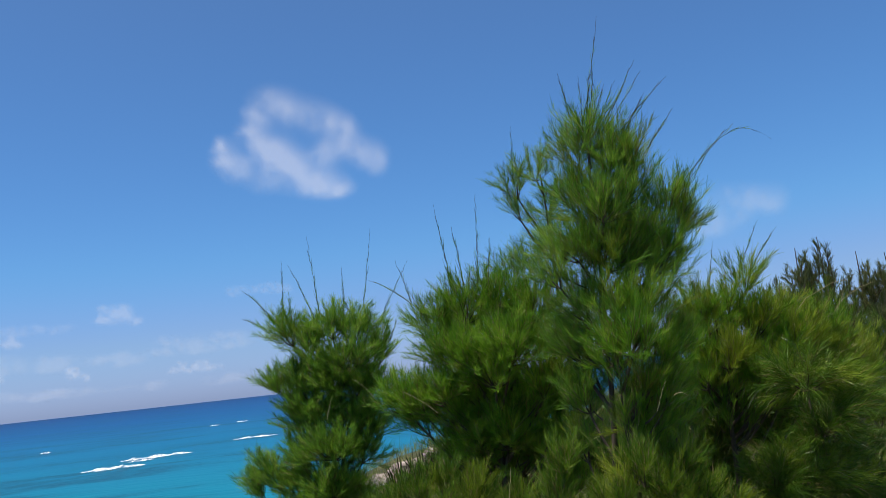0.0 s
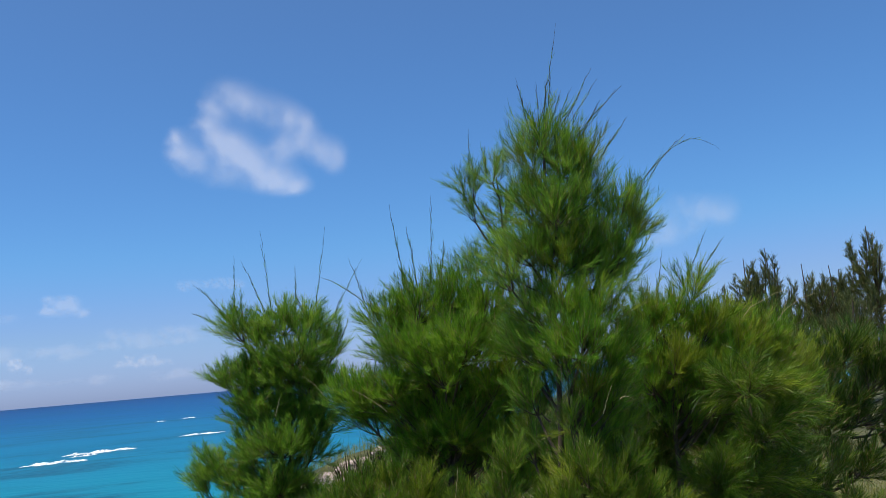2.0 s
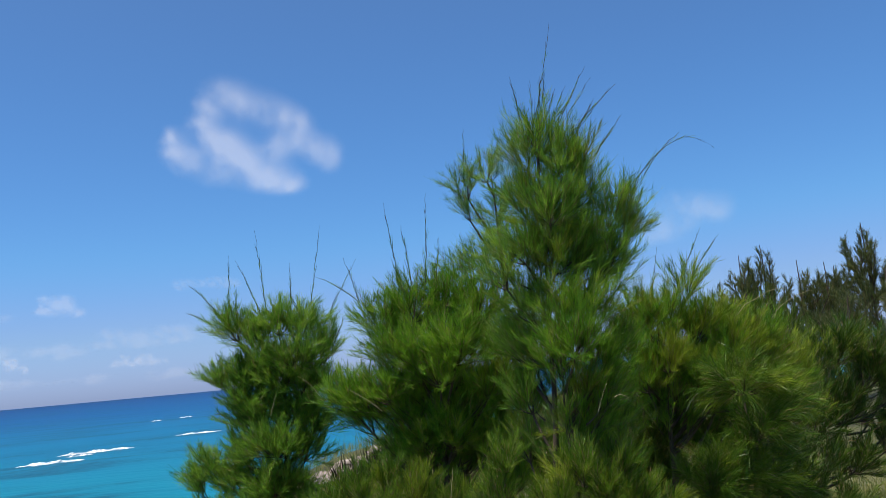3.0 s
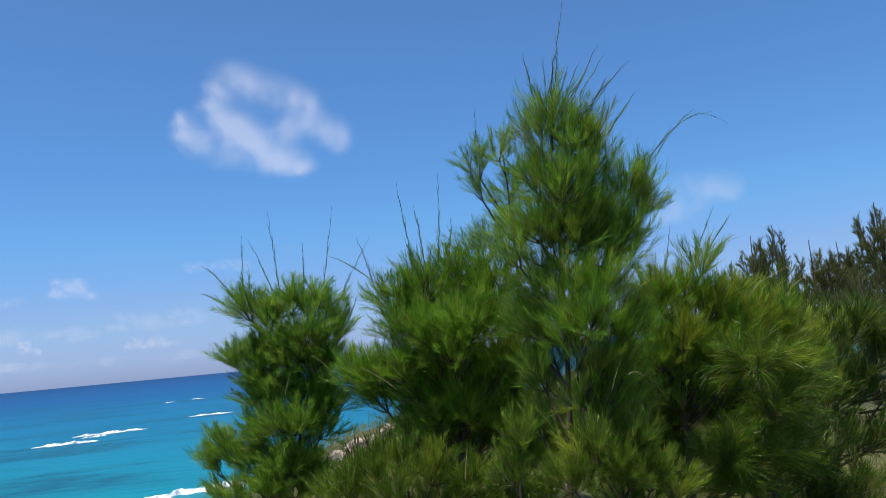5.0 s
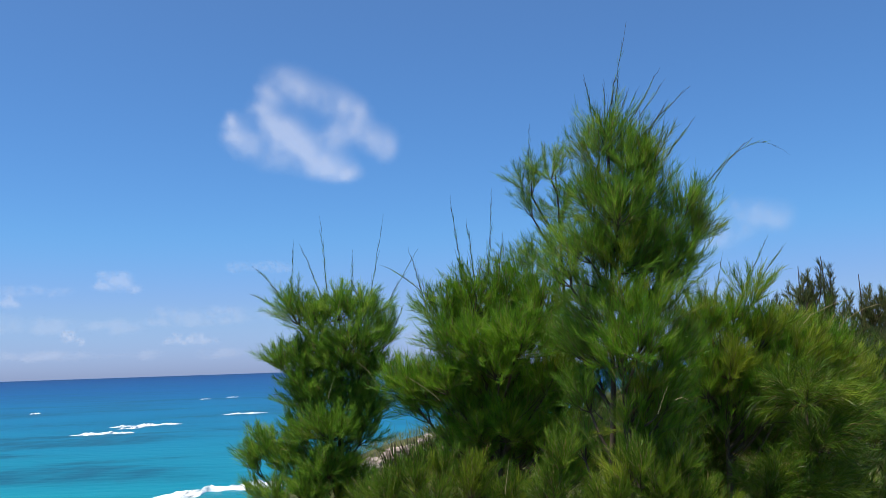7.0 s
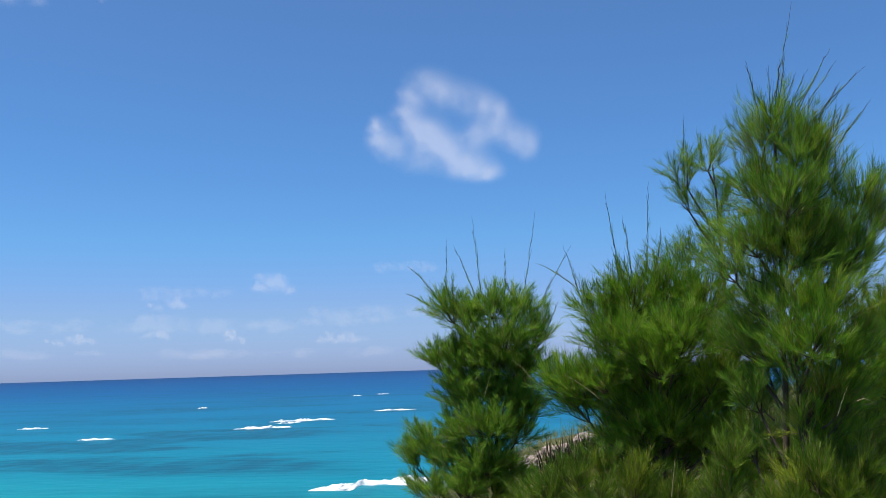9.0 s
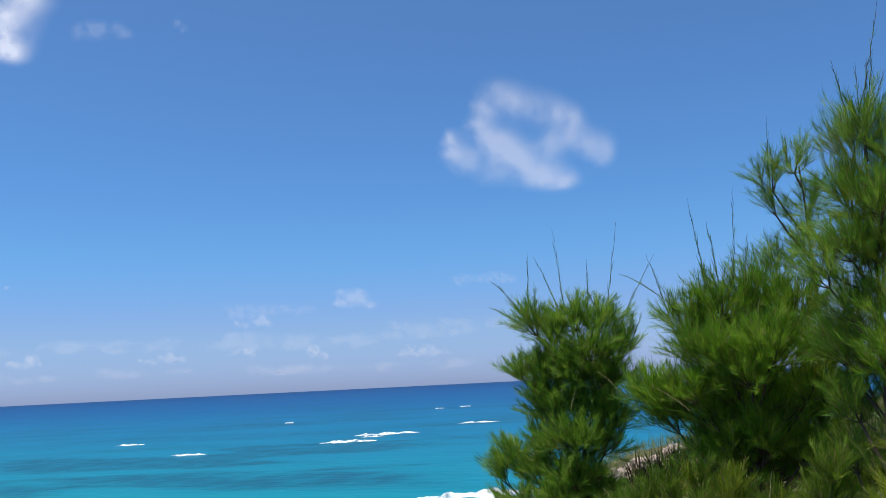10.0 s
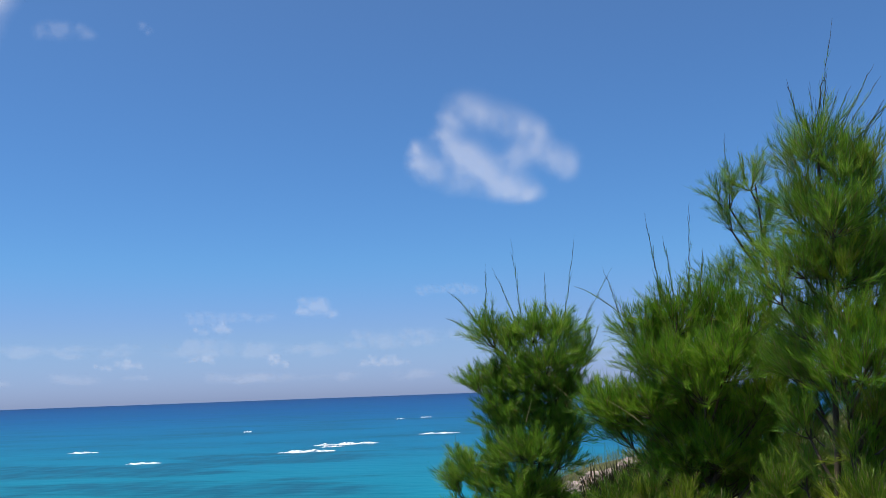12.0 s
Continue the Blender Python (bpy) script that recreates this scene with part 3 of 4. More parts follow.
def shoot(tree, start, tip, arch=0.15, mat=None, r=0.0023):
    """A long bare leading shoot that rises out of the crown and nods at its tip; tiny scale leaves roughen it."""
    p, q = np.array(start, float) - np.array(tree.location), np.array(tip, float) - np.array(tree.location)
    reach = np.linalg.norm(q - p)
    up = np.array([0, 0, 1.0])
    path = bezier(p, p + (q - p) * 0.5 + up * arch * reach, q, 14)
    wob = np.random.default_rng(int(abs(q[0] * 977 + q[2] * 131) * 10)).normal(0, 0.006 * reach, (14, 3))
    wob[0] = wob[-1] = 0
    wood = Wood()
    rad = r * np.linspace(1.0, 0.35, 14)
    rad[2::3] *= 1.35
    wood.tube(path + wob, rad, 5)
    d = unit(np.gradient(path, axis=0))
    for k in range(2, 12):
        if k % 2 == 0 and mat is None:
            a = path[k] + wob[k]
            w = unit(d[k] + unit(np.array([math.sin(k * 2.4), math.cos(k * 2.4), 0.2])) * 0.16)
            wood.tube(np.array([a, a + w * 0.05 * (1.4 - k / 12), a + w * 0.10 * (1.4 - k / 12)]), np.array([0.7, 0.6, 0.2]) * r, 3)
    stem = child("shoot", wood.mesh("shoot", mat or SHOOT), tree, "dry straw-coloured shoot" if mat else "bare twiggy shoot")
    if mat is None:
        rng = np.random.default_rng(int(abs(p[0] * 311 + q[2] * 517) * 10))
        n = int(70 * reach) + 14
        at = rng.random(n) ** 1.6 * 0.72
        i = np.minimum((at * 13).astype(int), 12)
        base = path[i] + (path[i + 1] - path[i]) * (at * 13 - i)[:, None]
        way = unit(d[i] + rng.normal(0, 0.13, (n, 3)))
        tagged(child("needle_spray", needles("needle_spray", base, way, (0.10 - 0.05 * at) * rng.uniform(0.6, 1.2, n), rng.normal(0, 0.05, (n, 3)), 0.0010, NEEDLE_DEEP), stem), kind="stuff")
    return stem


TALL_TOP = [(0.09, 0.05, 2.82, 0.11, 0.14), (0.45, 0.05, 2.79, 0.1, 0.14)]
TALL = casuarina("casuarina", (0.72, 4.75, 0.0), 2.85, [
    (0.17, 0.0, 2.91, 0.10, 0.18), (0.30, 0.05, 2.80, 0.15, 0.18), (0.39, 0.0, 2.61, 0.14, 0.19), (0.05, 0.05, 2.58, 0.14, 0.20), (0.19, -0.12, 2.49, 0.15, 0.19), (0.40, 0.05, 2.35, 0.18, 0.20),
    (0.63, 0.0, 2.51, 0.11, 0.16), (0.58, 0.0, 2.23, 0.12, 0.14), (0.01, 0.0, 2.28, 0.19, 0.14), (0.21, 0.0, 2.20, 0.21, 0.16), (-0.13, 0.1, 2.17, 0.14, 0.11), (0.02, 0.1, 1.96, 0.14, 0.14), (-0.05, 0.2, 1.76, 0.12, 0.14), (0.06, 0.25, 1.67, 0.09, 0.12), (0.43, 0.05, 2.12, 0.16, 0.12), (0.69, 0, 2.4, 0.07, 0.12), (0.14, 0.1, 1.61, 0.1, 0.11), (-0.02, 0.15, 1.46, 0.11, 0.15), (-0.05, 0.25, 1.2, 0.11, 0.15)] + TALL_TOP, 11,
    "tall young casuarina tree with feathery green needles and bare leading shoots", NEEDLE_DEEP, lean=(0.17, 0.0), trunk_r=0.024, yellow=0.1)
BEHIND = casuarina("casuarina", (1.03, 7.4, 0.1), 3.2, [
    (-0.38, 0.0, 3.17, 0.16, 0.16), (-0.15, 0.0, 3.24, 0.17, 0.17), (-0.38, 0.0, 2.94, 0.10, 0.10), (-0.04, 0.1, 2.93, 0.13, 0.23), (-0.43, 0.0, 2.44, 0.22, 0.20), (-0.09, 0.0, 2.56, 0.18, 0.22)], 12,
    "slender casuarina tree with dark green needles behind another", NEEDLE_DEEP, lean=(-0.1, 0.0), size=1.1, leafy=0.4, crowd=260, density=0.7, bare=1.6, fill=0.7)
ROUND_LOW = [(0.05, 0.2, 1.98, 0.2, 0.15), (-0.19, 0.2, 1.92, 0.17, 0.15), (0.3, 0.2, 1.86, 0.17, 0.17), (-0.68, 0, 1.59, 0.14, 0.1), (-0.55, 0.1, 1.42, 0.17, 0.1), (-0.34, -0.1, 1.82, 0.16, 0.13), (-0, -0.3, 1.67, 0.22, 0.17), (0.36, -0.2, 1.59, 0.16, 0.16), (-0.4, -0.15, 1.59, 0.16, 0.12), (-0.15, 0, 1.33, 0.2, 0.16), (0.05, -0.1, 1.25, 0.2, 0.18), (0.33, 0, 1.21, 0.17, 0.18), (0.45, 0, 0.97, 0.14, 0.17), (-0.2, 0.1, 1.02, 0.18, 0.16)]
ROUND = casuarina("casuarina", (0.23, 5.5, 0.0), 1.8, [
    (-0.38, 0.0, 2.01, 0.15, 0.15), (-0.16, 0.0, 2.08, 0.18, 0.17), (0.11, 0.1, 2.14, 0.19, 0.17), (0.34, 0.0, 2.05, 0.19, 0.18), (0.50, 0.0, 1.80, 0.17, 0.20), (0.13, -0.35, 1.82, 0.26, 0.19), (-0.18, -0.25, 1.80, 0.17, 0.14),
    (-0.57, 0.0, 1.57, 0.19, 0.12), (-0.36, 0.0, 1.48, 0.16, 0.14), (-0.12, 0.1, 1.49, 0.20, 0.18), (0.25, 0.1, 1.45, 0.22, 0.20), (0.50, 0.1, 1.47, 0.15, 0.20), (-0.24, 0.0, 1.20, 0.18, 0.16), (0.15, 0.2, 1.09, 0.22, 0.21)] + ROUND_LOW, 13,
    "broad bushy casuarina with bright green upright needles", NEEDLE, radius=0.0012, needle=0.085, density=0.9, crowd=330, dead=0.07, yellow=0.03)
MIDDLE = casuarina("casuarina", (0.86, 4.59, 0.0), 1.7, [
    (0.04, 0.0, 1.91, 0.13, 0.16), (0.22, 0.0, 1.91, 0.13, 0.16), (0.07, -0.15, 1.73, 0.16, 0.14), (-0.03, 0.0, 1.66, 0.12, 0.13), (0.24, 0.0, 1.63, 0.12, 0.14), (0.12, 0.0, 1.49, 0.13, 0.09), (0.12, 0.1, 1.33, 0.13, 0.11), (0.27, 0.05, 1.45, 0.11, 0.13), (0.36, 0.1, 1.72, 0.11, 0.13), (0.13, 0.15, 1.19, 0.13, 0.11), (0.33, 0.2, 1.28, 0.11, 0.13)], 14,
    "bushy casuarina sapling with fresh green needles", NEEDLE, trunk_r=0.018, yellow=0.25)
RIGHT = casuarina("casuarina", (1.75, 5.7, 0.0), 1.8, [
    (-0.08, 0.0, 1.83, 0.16, 0.16), (0.10, 0.0, 1.89, 0.14, 0.16), (0.26, 0.0, 2.07, 0.10, 0.15), (0.30, 0.0, 1.80, 0.16, 0.18), (-0.02, -0.2, 1.59, 0.19, 0.15), (0.50, 0.0, 1.66, 0.18, 0.18),
    (0.86, 0.2, 1.66, 0.20, 0.18), (1.02, 0.2, 1.49, 0.16, 0.18), (0.22, -0.1, 1.46, 0.17, 0.14), (-0.27, -0.1, 1.66, 0.14, 0.15), (-0.2, -0.2, 1.48, 0.15, 0.13), (0.39, -0.1, 1.45, 0.19, 0.15), (-0.08, 0.25, 1.79, 0.14, 0.17), (0.22, 0.25, 1.58, 0.18, 0.18), (0.7, 0.3, 1.66, 0.16, 0.16), (-0.13, 0, 1.9, 0.15, 0.13), (0.45, 0.1, 1.81, 0.15, 0.15), (0.67, 0.1, 1.75, 0.16, 0.14)], 15,
    "spreading casuarina with yellow-green needles and arching dry shoots", NEEDLE, yellow=0.4, radius=0.0012, crowd=300)
DROOP = casuarina("casuarina", (1.95, 5.1, 0.0), 1.2, [
    (0.08, 0.0, 1.42, 0.19, 0.15), (0.39, 0.2, 1.32, 0.16, 0.16), (0.16, 0.0, 1.13, 0.17, 0.14), (-0.28, -0.1, 0.90, 0.14, 0.12), (-0.04, 0.0, 0.89, 0.17, 0.13), (0.22, 0.1, 0.82, 0.15, 0.16), (-0.14, 0.0, 0.71, 0.17, 0.10)], 20,
    "casuarina with long drooping pale green needles", NEEDLE_OLIVE, droop=0.4, needle=0.14, radius=0.0012, yellow=0.1, lean=(0.1, 0))
LOW = casuarina("casuarina", (0.98, 4.4, 0.0), 0.8, [
    (-0.13, 0.0, 1.09, 0.14, 0.13), (-0.29, 0.0, 0.96, 0.14, 0.12), (-0.01, 0.0, 0.98, 0.13, 0.13), (0.14, 0.1, 1.09, 0.08, 0.11), (0.18, 0.0, 0.90, 0.13, 0.10), (0.31, 0.0, 0.85, 0.12, 0.09)], 16,
    "low casuarina regrowth with upright yellow-green needle tufts", NEEDLE_OLIVE, trunk_r=0.02, yellow=0.25, size=0.8)
casuarina("casuarina", (0.47, 4.45, 0.0), 0.9, [(0.02, 0.0, 1.16, 0.10, 0.12), (-0.04, 0.0, 0.97, 0.13, 0.11), (0.16, 0.1, 0.86, 0.12, 0.10)], 26,
    "slender casuarina regrowth with olive-green needle tufts", NEEDLE_OLIVE, trunk_r=0.016, yellow=0.2, size=0.8)
FRONT = casuarina("casuarina", (-0.1, 4.8, 0.0), 0.7, [
    (-0.23, 0.0, 1.04, 0.14, 0.12), (-0.02, 0.1, 1.08, 0.11, 0.12), (0.15, 0.0, 1.00, 0.13, 0.13), (0.36, 0.0, 0.92, 0.14, 0.11), (-0.39, 0.0, 0.94, 0.11, 0.07), (-0.11, -0.1, 0.92, 0.15, 0.08)], 17,
    "low casuarina regrowth with upright green needle tufts", NEEDLE_OLIVE, trunk_r=0.02, yellow=0.1, size=0.8)
casuarina("casuarina", (0.0, 5.2, 0.0), 0.6, [
    (-0.66, 0, 0.89, 0.13, 0.08), (-0.46, 0, 0.89, 0.15, 0.09), (-0.23, 0, 0.83, 0.19, 0.09), (0.07, 0, 0.79, 0.19, 0.09), (0.34, 0, 0.78, 0.16, 0.11), (0.58, 0, 0.74, 0.14, 0.1)], 27,
    "low dark casuarina regrowth close to the ground", NEEDLE_OLIVE, trunk_r=0.016, size=0.85, density=0.8, fill=1.5)
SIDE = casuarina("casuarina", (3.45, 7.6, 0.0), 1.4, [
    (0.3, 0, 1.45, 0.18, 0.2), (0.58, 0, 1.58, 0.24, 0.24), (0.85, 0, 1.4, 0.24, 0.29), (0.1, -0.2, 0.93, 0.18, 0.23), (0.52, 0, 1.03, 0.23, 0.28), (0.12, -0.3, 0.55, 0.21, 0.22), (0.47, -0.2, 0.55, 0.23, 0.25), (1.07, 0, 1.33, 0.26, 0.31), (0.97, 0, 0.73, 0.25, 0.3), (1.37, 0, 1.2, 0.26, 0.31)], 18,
    "dense casuarina bush with dull olive-green needles", NEEDLE_DULL_SHADE, size=1.15, density=0.7, radius=0.0021, crowd=160, yellow=0.08)
LEFT_TOP = [(-0.34, 0.0, 2.16, 0.12, 0.16), (-0.15, 0.0, 2.05, 0.15, 0.16), (0.06, 0.0, 2.13, 0.17, 0.17), (0.29, 0.0, 2.11, 0.17, 0.17), (0.47, 0.0, 1.92, 0.11, 0.16), (0.19, -0.1, 1.86, 0.25, 0.17), (-0.11, 0.0, 1.84, 0.15, 0.12),
            (-0.46, 0.0, 1.74, 0.07, 0.06)]
LEFT_NECK = [(-0.29, 0, 1.76, 0.14, 0.13), (0.38, 0, 1.67, 0.11, 0.14), (-0.26, 0, 1.41, 0.15, 0.14), (0.31, 0, 1.33, 0.12, 0.14), (0.05, 0, 1.69, 0.21, 0.15), (-0.17, 0, 1.67, 0.14, 0.13), (0.25, 0, 1.63, 0.16, 0.15), (0.35, 0, 1.37, 0.1, 0.16), (-0.02, 0, 0.66, 0.27, 0.12)]
LEFT_LOW = [(-0.29, 0.0, 1.57, 0.14, 0.14), (-0.10, 0.0, 1.44, 0.19, 0.14), (0.17, 0.0, 1.41, 0.19, 0.17), (0.0, -0.15, 1.20, 0.26, 0.18), (-0.27, 0.0, 1.19, 0.14, 0.16), (0.25, 0.0, 1.14, 0.13, 0.19),
            (-0.03, -0.1, 0.89, 0.25, 0.17), (-0.57, 0.0, 1.08, 0.15, 0.12), (-0.40, 0.0, 0.96, 0.16, 0.12), (-0.70, 0.0, 0.96, 0.09, 0.08), (-0.50, -0.2, 0.72, 0.21, 0.08), (-0.20, -0.2, 0.74, 0.18, 0.12), (0.17, 0.0, 0.79, 0.16, 0.16)]
LEFT = casuarina("casuarina", (-1.03, 6.9, 0.0), 1.95, LEFT_TOP + LEFT_NECK + LEFT_LOW, 19,
    "young casuarina with a brush-like crown of deep green needles", NEEDLE_DEEP, lean=(0.1, 0), radius=0.0014, yellow=0.04, fill=1.8)

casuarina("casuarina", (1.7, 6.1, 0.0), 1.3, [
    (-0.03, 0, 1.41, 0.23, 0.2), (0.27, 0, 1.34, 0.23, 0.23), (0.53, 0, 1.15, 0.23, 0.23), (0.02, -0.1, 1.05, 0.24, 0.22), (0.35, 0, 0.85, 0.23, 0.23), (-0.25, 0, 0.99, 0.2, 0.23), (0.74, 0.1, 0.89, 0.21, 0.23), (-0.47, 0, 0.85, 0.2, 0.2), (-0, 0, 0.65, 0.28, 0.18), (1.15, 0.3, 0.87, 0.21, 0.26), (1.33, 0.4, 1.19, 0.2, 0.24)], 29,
    "dark casuarina thicket in the shade of taller ones", NEEDLE_DULL_SHADE, radius=0.0018, density=0.65, crowd=210, fill=1.5)
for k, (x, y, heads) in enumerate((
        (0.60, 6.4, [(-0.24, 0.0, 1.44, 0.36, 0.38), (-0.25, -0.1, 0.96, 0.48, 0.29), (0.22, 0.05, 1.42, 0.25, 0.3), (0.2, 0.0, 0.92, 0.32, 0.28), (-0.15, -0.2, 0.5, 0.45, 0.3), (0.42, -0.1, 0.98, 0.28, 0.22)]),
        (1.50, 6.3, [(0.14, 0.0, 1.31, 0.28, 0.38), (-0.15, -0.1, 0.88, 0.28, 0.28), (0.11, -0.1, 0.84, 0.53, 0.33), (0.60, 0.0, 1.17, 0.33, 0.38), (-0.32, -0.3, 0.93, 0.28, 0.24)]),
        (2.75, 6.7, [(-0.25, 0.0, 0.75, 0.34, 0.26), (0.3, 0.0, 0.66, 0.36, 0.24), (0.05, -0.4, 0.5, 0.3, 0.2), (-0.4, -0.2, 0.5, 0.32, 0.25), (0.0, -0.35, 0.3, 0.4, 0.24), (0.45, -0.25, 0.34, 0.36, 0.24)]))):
    casuarina("casuarina", (x, y, 0.0), 1.2, heads, 40 + k, "shaded casuarina bush standing behind taller ones", NEEDLE_DULL_SHADE, radius=0.0018, density=0.65, crowd=150, fill=1.5)

for tree, start, tip, arch in (
        (LEFT, (-1.35, 6.9, 2.20), (-1.33, 6.9, 2.70), 0), (LEFT, (-1.42, 6.9, 2.20), (-1.67, 6.9, 2.49), 0.15), (LEFT, (-1.46, 6.9, 2.12), (-1.69, 6.9, 2.26), 0.1),
        (LEFT, (-1.05, 6.9, 2.20), (-1.11, 6.9, 2.89), 0), (LEFT, (-1.10, 6.9, 2.20), (-1.28, 6.9, 2.66), 0.08), (LEFT, (-0.71, 6.9, 2.17), (-0.58, 6.9, 2.89), 0),
        (LEFT, (-0.86, 6.9, 2.16), (-0.84, 6.9, 2.60), 0), (LEFT, (-0.60, 6.9, 2.06), (-0.30, 6.9, 2.59), 0.05), (LEFT, (-0.55, 6.9, 1.87), (-0.42, 6.9, 2.15), 0),
        (ROUND, (-0.15, 5.5, 2.02), (-0.51, 5.5, 2.30), 0.15), (ROUND, (-0.20, 5.5, 1.98), (-0.32, 5.5, 2.41), 0), (ROUND, (0.03, 5.5, 2.18), (-0.03, 5.5, 2.75), 0),
        (ROUND, (0.20, 5.5, 2.20), (0.25, 5.5, 2.79), 0), (ROUND, (0.11, 5.5, 2.19), (0.07, 5.5, 2.59), 0), (ROUND, (0.27, 5.5, 2.20), (0.31, 5.5, 2.49), 0)):
    shoot(tree, start, tip, arch)
for tree, start, tip, arch in (
        (TALL, (0.87, 4.75, 2.95), (1.04, 4.75, 3.61), -0.08), (TALL, (0.92, 4.75, 3.0), (0.98, 4.75, 3.30), 0), (TALL, (0.82, 4.75, 2.95), (0.77, 4.75, 3.29), 0),
        (TALL, (0.98, 4.75, 2.9), (1.22, 4.75, 3.32), 0.02), (TALL, (1.06, 4.75, 2.88), (1.39, 4.75, 3.20), 0.06), (TALL, (1.08, 4.75, 2.85), (1.25, 4.75, 3.12), 0),
        (TALL, (1.20, 4.75, 2.76), (1.40, 4.75, 3.01), 0), (TALL, (1.34, 4.75, 2.50), (1.73, 4.75, 2.88), 0.10), (BEHIND, (0.69, 7.4, 3.35), (0.72, 7.4, 3.76), 0),
        (BEHIND, (0.84, 7.4, 3.31), (0.85, 7.4, 3.59), 0), (RIGHT, (1.94, 5.7, 2.08), (2.13, 5.7, 2.44), 0), (RIGHT, (2.02, 5.7, 2.08), (2.25, 5.7, 2.38), 0.08), (RIGHT, (1.70, 5.7, 1.85), (1.81, 5.7, 2.33), 0)):
    shoot(tree, start, tip, arch)
for start, tip, arch in (((0.95, 4.75, 2.9), (1.16, 4.75, 3.21), 0), ((0.98, 4.72, 2.88), (1.24, 4.72, 3.24), 0.03), ((0.94, 4.78, 2.92), (1.10, 4.78, 3.22), 0),
                         ((0.92, 4.75, 2.92), (1.03, 4.75, 3.20), 0.04), ((0.9, 4.75, 2.95), (0.95, 4.75, 3.28), 0), ((0.87, 4.72, 2.92), (0.88, 4.72, 3.25), 0), ((1.05, 4.75, 2.82), (1.27, 4.75, 3.09), 0.05)):
    shoot(TALL, start, tip, arch, None, 0.0017)
shoot(TALL, (1.48, 4.8, 2.6), (1.95, 4.8, 2.78), 0.62, None, 0.0013)
for start, tip, arch in (((2.2, 5.7, 1.72), (2.66, 5.7, 1.97), 0.25), ((2.55, 5.9, 1.7), (2.95, 5.9, 1.95), 0.25), ((2.6, 5.9, 1.68), (2.72, 5.9, 1.92), 0.05)):
    shoot(RIGHT, start, tip, arch, STRAW, 0.003)

# pale dead sprigs among the needles
for tree, start, tip, arch in ((TALL, (0.96, 4.62, 2.39), (1.01, 4.62, 2.39), 1.3), (FRONT, (0.2, 4.6, 0.94), (0.23, 4.6, 1.13), 0), (MIDDLE, (1.06, 4.3, 1.42), (1.13, 4.3, 1.41), 0.4), (MIDDLE, (0.98, 4.35, 1.35), (1.04, 4.35, 1.49), 0.1), (LOW, (1.61, 4.9, 1.27), (1.7, 4.9, 1.37), 0.2), (ROUND, (0.6, 5.0, 1.97), (0.7, 5.0, 2.01), 0.5), (ROUND, (-0.14, 5.2, 1.42), (-0.34, 5.2, 1.57), 0.1), (LEFT, (-0.99, 6.4, 1.41), (-0.94, 6.4, 1.57), 0.1), (LEFT, (-0.63, 6.5, 1.51), (-0.79, 6.5, 1.68), 0.2)):
    shoot(tree, start, tip, arch, STRAW, 0.0022)


# ---- the bushy hillside and the tall pine ----
def random_limbs(rng, n, spread, height, low=0.35):
    rows = []
    for k in range(n):
        z = height * (low + (1 - low) * (k + 0.5) / n)
        r = spread * (1.05 - 0.8 * (z / height) ** 1.6) * rng.uniform(0.6, 1.1)
        a = k * 2.4 + rng.uniform(-0.4, 0.4)
        rows.append((r * math.cos(a), r * math.sin(a), z * rng.uniform(0.9, 1.05), rng.uniform(0.45, 0.7)))
    return rows


def hillside():
    rng = np.random.default_rng(77)
    spots = [(12.0, 31, 3.4), (13.2, 32, 4.8), (14.3, 32.5, 5.2), (15.2, 31.5, 4.4), (16.5, 32, 4.3), (17.4, 33, 4.2), (18.2, 32, 5.7), (19.2, 31, 4.7), (20.3, 31.5, 5.0), (21.5, 33, 5.5),
             (9.2, 21, 1.7), (10.4, 22, 2.4), (11.6, 21.5, 2.9), (13.0, 22, 3.5), (14.6, 22, 4.0), (6.0, 13.0, 1.7), (7.2, 13.4, 2.1), (8.4, 13.2, 2.4), (5.0, 12.0, 1.1)]
    for k, (x, y, top) in enumerate(spots):
        z = float(land_height(np.array(x), np.array(y)))
        h = (1.1 if y > 26 else 1.0) * max(top - z, 1.6)
        far = y > 26
        near = y < 15
        wide = 1.25
        heads = [(0.0, 0.0, h * 0.5, wide, h * 0.33), (rng.uniform(-0.7, 0.7), -0.3, h * rng.uniform(0.68, 0.8), 0.6, h * 0.17), (rng.uniform(-0.7, 0.7), 0.2, h * rng.uniform(0.6, 0.75), 0.6, h * 0.17)]
        casuarina("hillside_tree", (x, y, z), h * 0.92, heads, 100 + k,
                  "dark olive hillside tree with upright feathery sprigs" if far else "olive-green hillside bush of feathery needles",
                  NEEDLE_DULL_SHADE if near else FAR_LEAF, size=1.8 if far else (1.35 if near else 1.7), density=0.45 if far else 0.5, radius=0.0065 if far else (0.003 if near else 0.005), needle=0.15,
                  trunk_r=0.07, group="hillside trees", limbs=random_limbs(rng, 4, 0.9, h * 0.95), crowd=9, yellow=0, fill=0)


hillside()


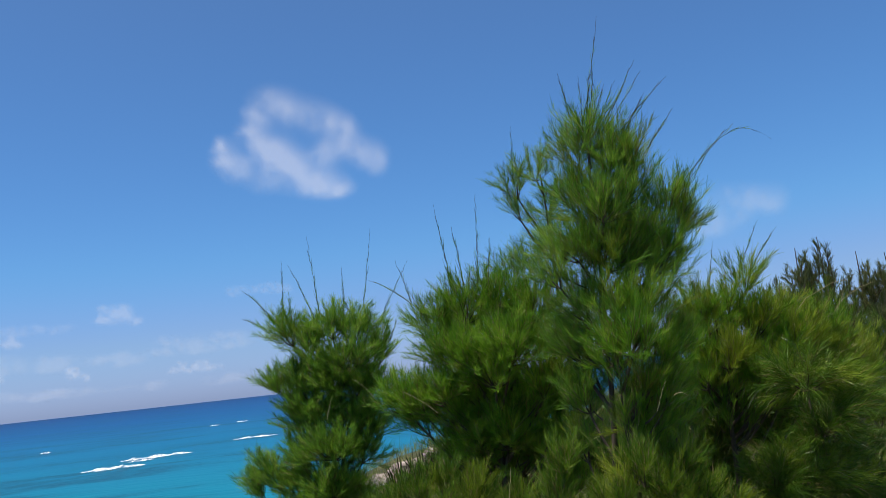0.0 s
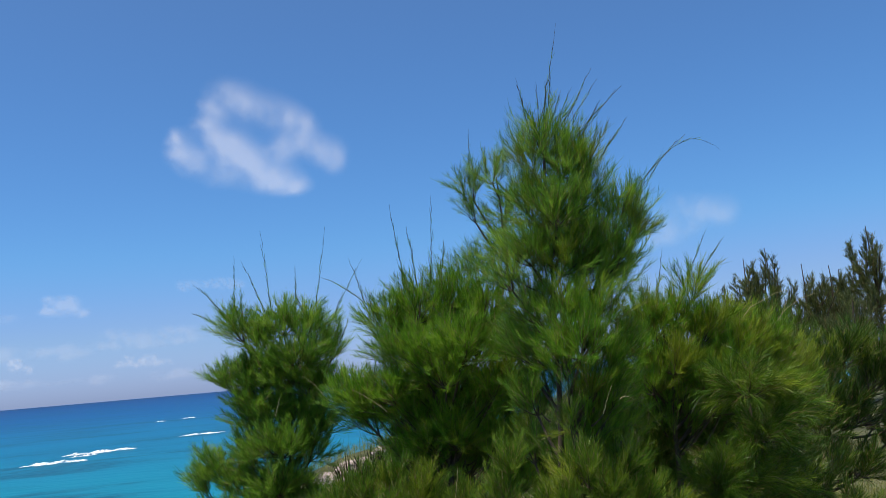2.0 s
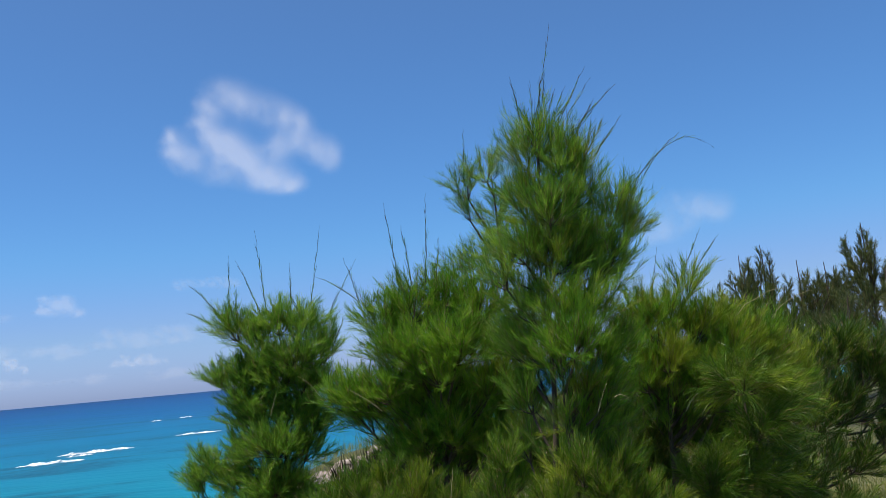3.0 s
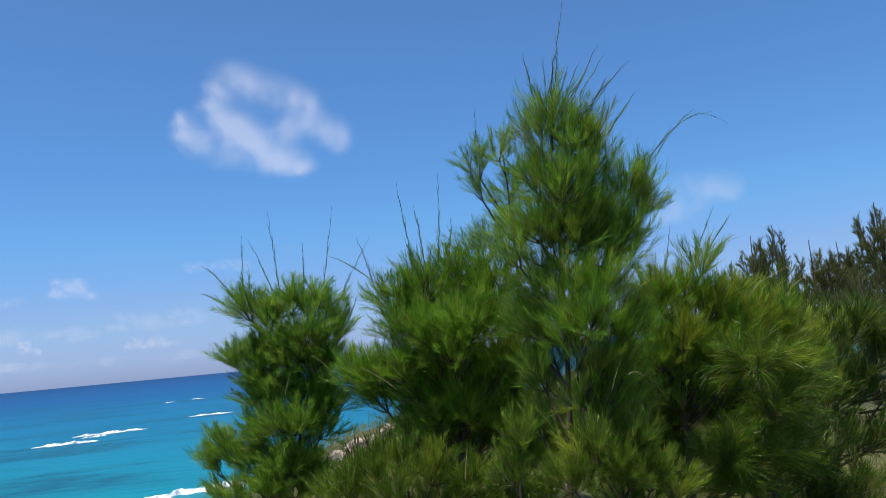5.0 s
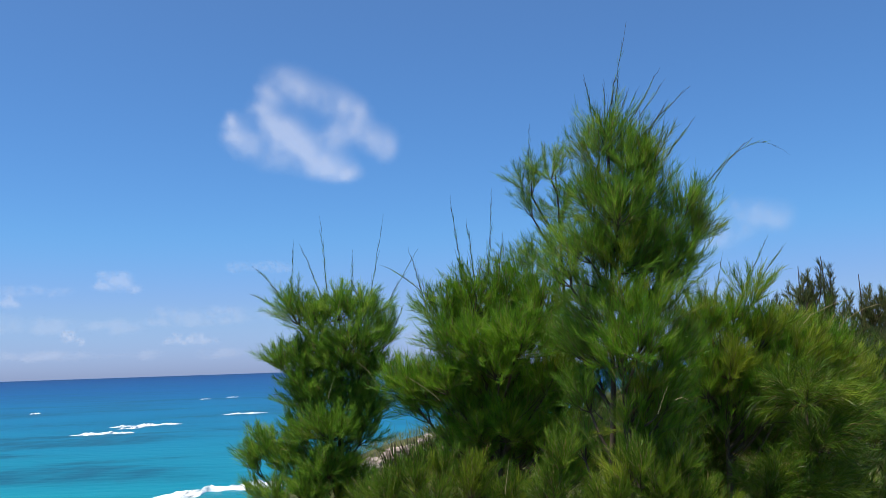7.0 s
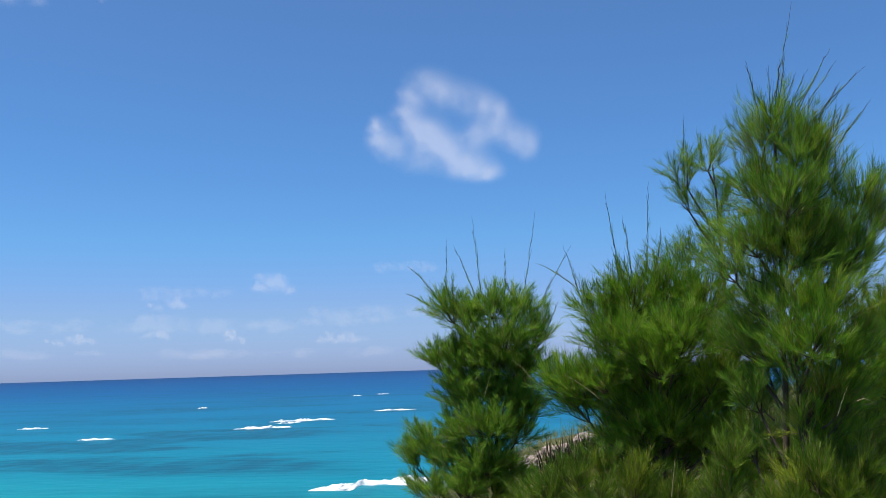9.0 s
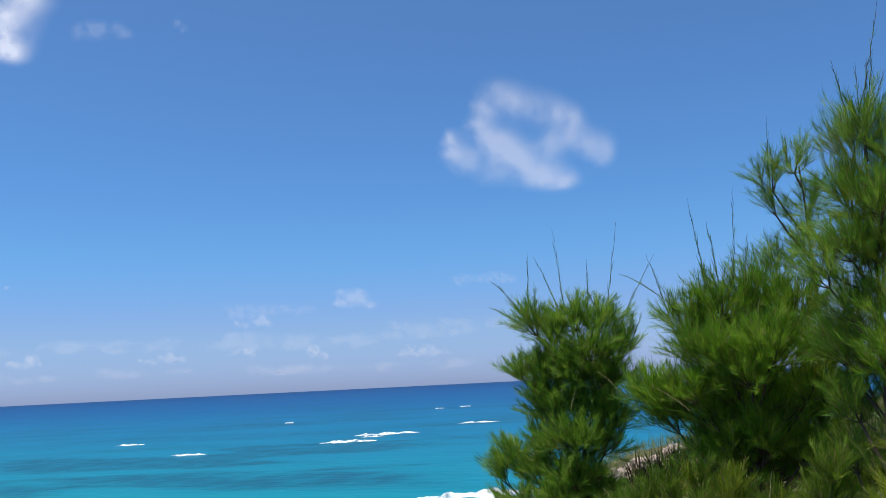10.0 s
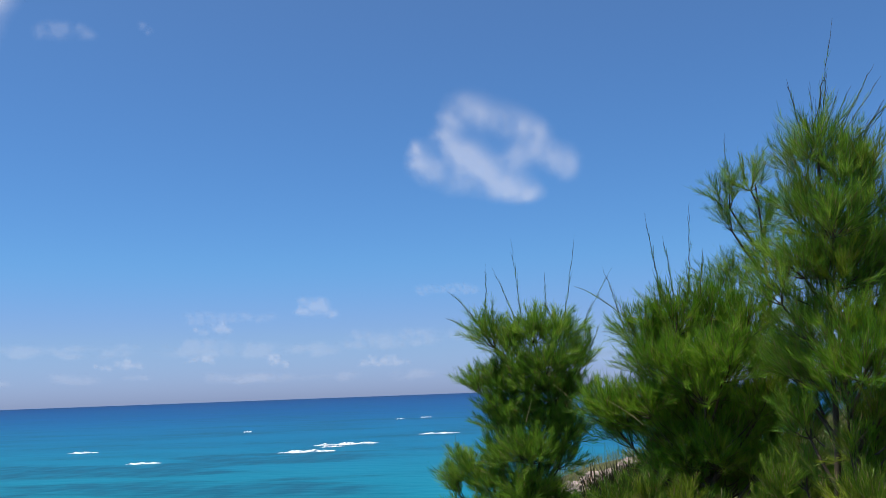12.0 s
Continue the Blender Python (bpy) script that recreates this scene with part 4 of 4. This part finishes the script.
def norfolk_pine(x, y, top):
    z = float(land_height(np.array(x), np.array(y)))
    h = top - z
    rng = np.random.default_rng(5)
    tree = tagged(new("norfolk_pine"), "tall narrow dark green conifer with tiered whorled branches", "tree")
    tree.location = (x, y, z)
    wood = Wood()
    t = np.linspace(0, 1, 12)
    wood.tube(np.column_stack([0 * t, 0 * t, -0.2 + (h + 0.2) * t]), 0.22 * (1.03 - t), 8)
    child("trunk", wood.mesh("trunk", BARK), tree)
    tiers = 50
    for k in range(tiers):
        zz = h * (0.12 + 0.875 * (k + rng.uniform(-0.4, 0.4)) / tiers)
        reach = min(0.14 + 0.16 * (h - zz), 1.8) * rng.uniform(0.7, 1.15)
        wood = Wood()
        base, way = [], []
        for b in range(7):
            a = 2 * math.pi * b / 7 + k * 0.7 + rng.uniform(-0.3, 0.3)
            d = np.array([math.cos(a), math.sin(a), 0])
            p = np.array([0, 0, zz])
            path = bezier(p, p + d * reach * 0.6 + np.array([0, 0, 0.02]), p + d * reach + np.array([0, 0, 0.32 * reach]), 6)
            wood.tube(path, np.linspace(0.03, 0.01, 6), 4)
            c = int(60 * reach) + 8
            s = rng.random(c) ** 0.45
            base.append(p + (path[-1] - p) * s[:, None] + rng.normal(0, 0.06, (c, 3)))
            way.append(unit(d + rng.normal(0, 0.45, (c, 3)) + np.array([0, 0, 0.55])))
        br = child("branch_tier", wood.mesh("branch_tier", BARK), tree)
        base, way = np.concatenate(base), np.concatenate(way)
        tagged(child("foliage", needles("foliage", base, way, rng.uniform(0.2, 0.4, len(base)), rng.normal(0, 0.1, (len(base), 3)), 0.035, PINE_LEAF), br), kind="stuff")


norfolk_pine(37.6, 60.0, 13.3)


# ---- rocks and grass on the seaward knoll ----
def rock(x, y, size, seed, flat=0.6):
    rng = np.random.default_rng(seed)
    bm = bmesh.new()
    bmesh.ops.create_icosphere(bm, subdivisions=4, radius=1.0)
    off = Vector(rng.random(3) * 40)
    for v in bm.verts:
        n1 = noise.fractal(v.co * 1.3 + off, 0.8, 2.1, 5)
        n2 = noise.cell(v.co * 2.2 + off)
        v.co *= 1 + 0.28 * n1 + 0.10 * n2
        v.co = Vector((v.co.x * size, v.co.y * size * 0.8, v.co.z * size * flat))
    me = bpy.data.meshes.new("rock")
    bm.to_mesh(me)
    bm.free()
    me.materials.append(ROCK)
    ob = new("rock", me)
    ob.location = (x, y, float(land_height(np.array(x), np.array(y))) + size * flat * 0.25)
    ob.rotation_euler = (0, 0, rng.random() * 6)
    return tagged(ob, "weathered pinkish limestone rock in dry grass", "rock", group="shore rocks")


for x, y, size, seed in ((-0.86, 8.55, 0.17, 1), (-0.66, 8.7, 0.13, 2), (-0.50, 8.62, 0.16, 3), (-0.30, 8.8, 0.14, 4), (-0.08, 8.75, 0.13, 5), (0.2, 8.9, 0.15, 7), (-1.05, 8.6, 0.12, 6)):
    rock(x, y, size, seed)


def grass(name, x0, x1, y0, y1, n, tall, seed, label, mat):
    rng = np.random.default_rng(seed)
    x, y = rng.uniform(x0, x1, n), rng.uniform(y0, y1, n)
    base = np.column_stack([x, y, land_height(x, y) - 0.01])
    way = unit(np.column_stack([rng.normal(0, 0.3, n), rng.normal(0, 0.3, n), np.ones(n)]))
    ob = new(name, needles(name, base, way, tall * rng.uniform(0.4, 1.2, n), rng.normal(0, 0.25, (n, 3)), 0.0022, mat))
    return tagged(ob, label, "grass", kind="stuff")


GRASS = foliage_material("grass_blades", (0.10, 0.12, 0.025), (0.27, 0.28, 0.07), (0.5, 0.46, 0.18), 0.3)
grass("dry_grass", 1.6, 5.2, 4.6, 8.4, 34000, 0.15, 21, "dry yellow-green grass on the hilltop", GRASS)
grass("dry_grass", 3.0, 9.0, 8.4, 10.5, 8000, 0.16, 24, "dry yellow-green grass on the hilltop", GRASS)
grass("knoll_grass", -2.2, 2.2, 8.0, 10.5, 10000, 0.14, 22, "dry tufted grass among limestone rocks", GRASS)
grass("ridge_grass", 1.0, 5.0, 10.0, 13.0, 18000, 0.16, 23, "pale green grass on the ridge above the sea", GRASS)


def tussock(x, y, n, tall, seed):
    """A clump of stiff dark stalks."""
    rng = np.random.default_rng(seed)
    a, r = rng.random(n) * 2 * math.pi, 0.12 * np.sqrt(rng.random(n))
    px, py = x + r * np.cos(a), y + r * np.sin(a)
    base = np.column_stack([px, py, land_height(px, py) - 0.01])
    way = unit(np.column_stack([np.cos(a) * r * 3, np.sin(a) * r * 3, np.ones(n)]) + rng.normal(0, 0.1, (n, 3)))
    ob = new("grass_tussock", needles("grass_tussock", base, way, tall * rng.uniform(0.4, 1.1, n), rng.normal(0, 0.12, (n, 3)), 0.006, STALK))
    return tagged(ob, "clump of stiff dark dry grass stalks among rocks", "grass", group="grass tussocks", kind="stuff")


STALK = foliage_material("dark_stalks", (0.015, 0.016, 0.008), (0.04, 0.036, 0.018), (0.12, 0.10, 0.05), 0.1)
for x, y, n, tall, seed in ((-0.64, 8.42, 110, 0.30, 31), (-0.50, 8.38, 160, 0.26, 32), (-0.38, 8.45, 170, 0.28, 33), (-0.24, 8.5, 170, 0.26, 34), (-0.1, 8.5, 150, 0.24, 36), (0.08, 8.55, 140, 0.22, 37), (-0.9, 8.35, 90, 0.16, 35)):
    tussock(x, y, n, tall, seed)
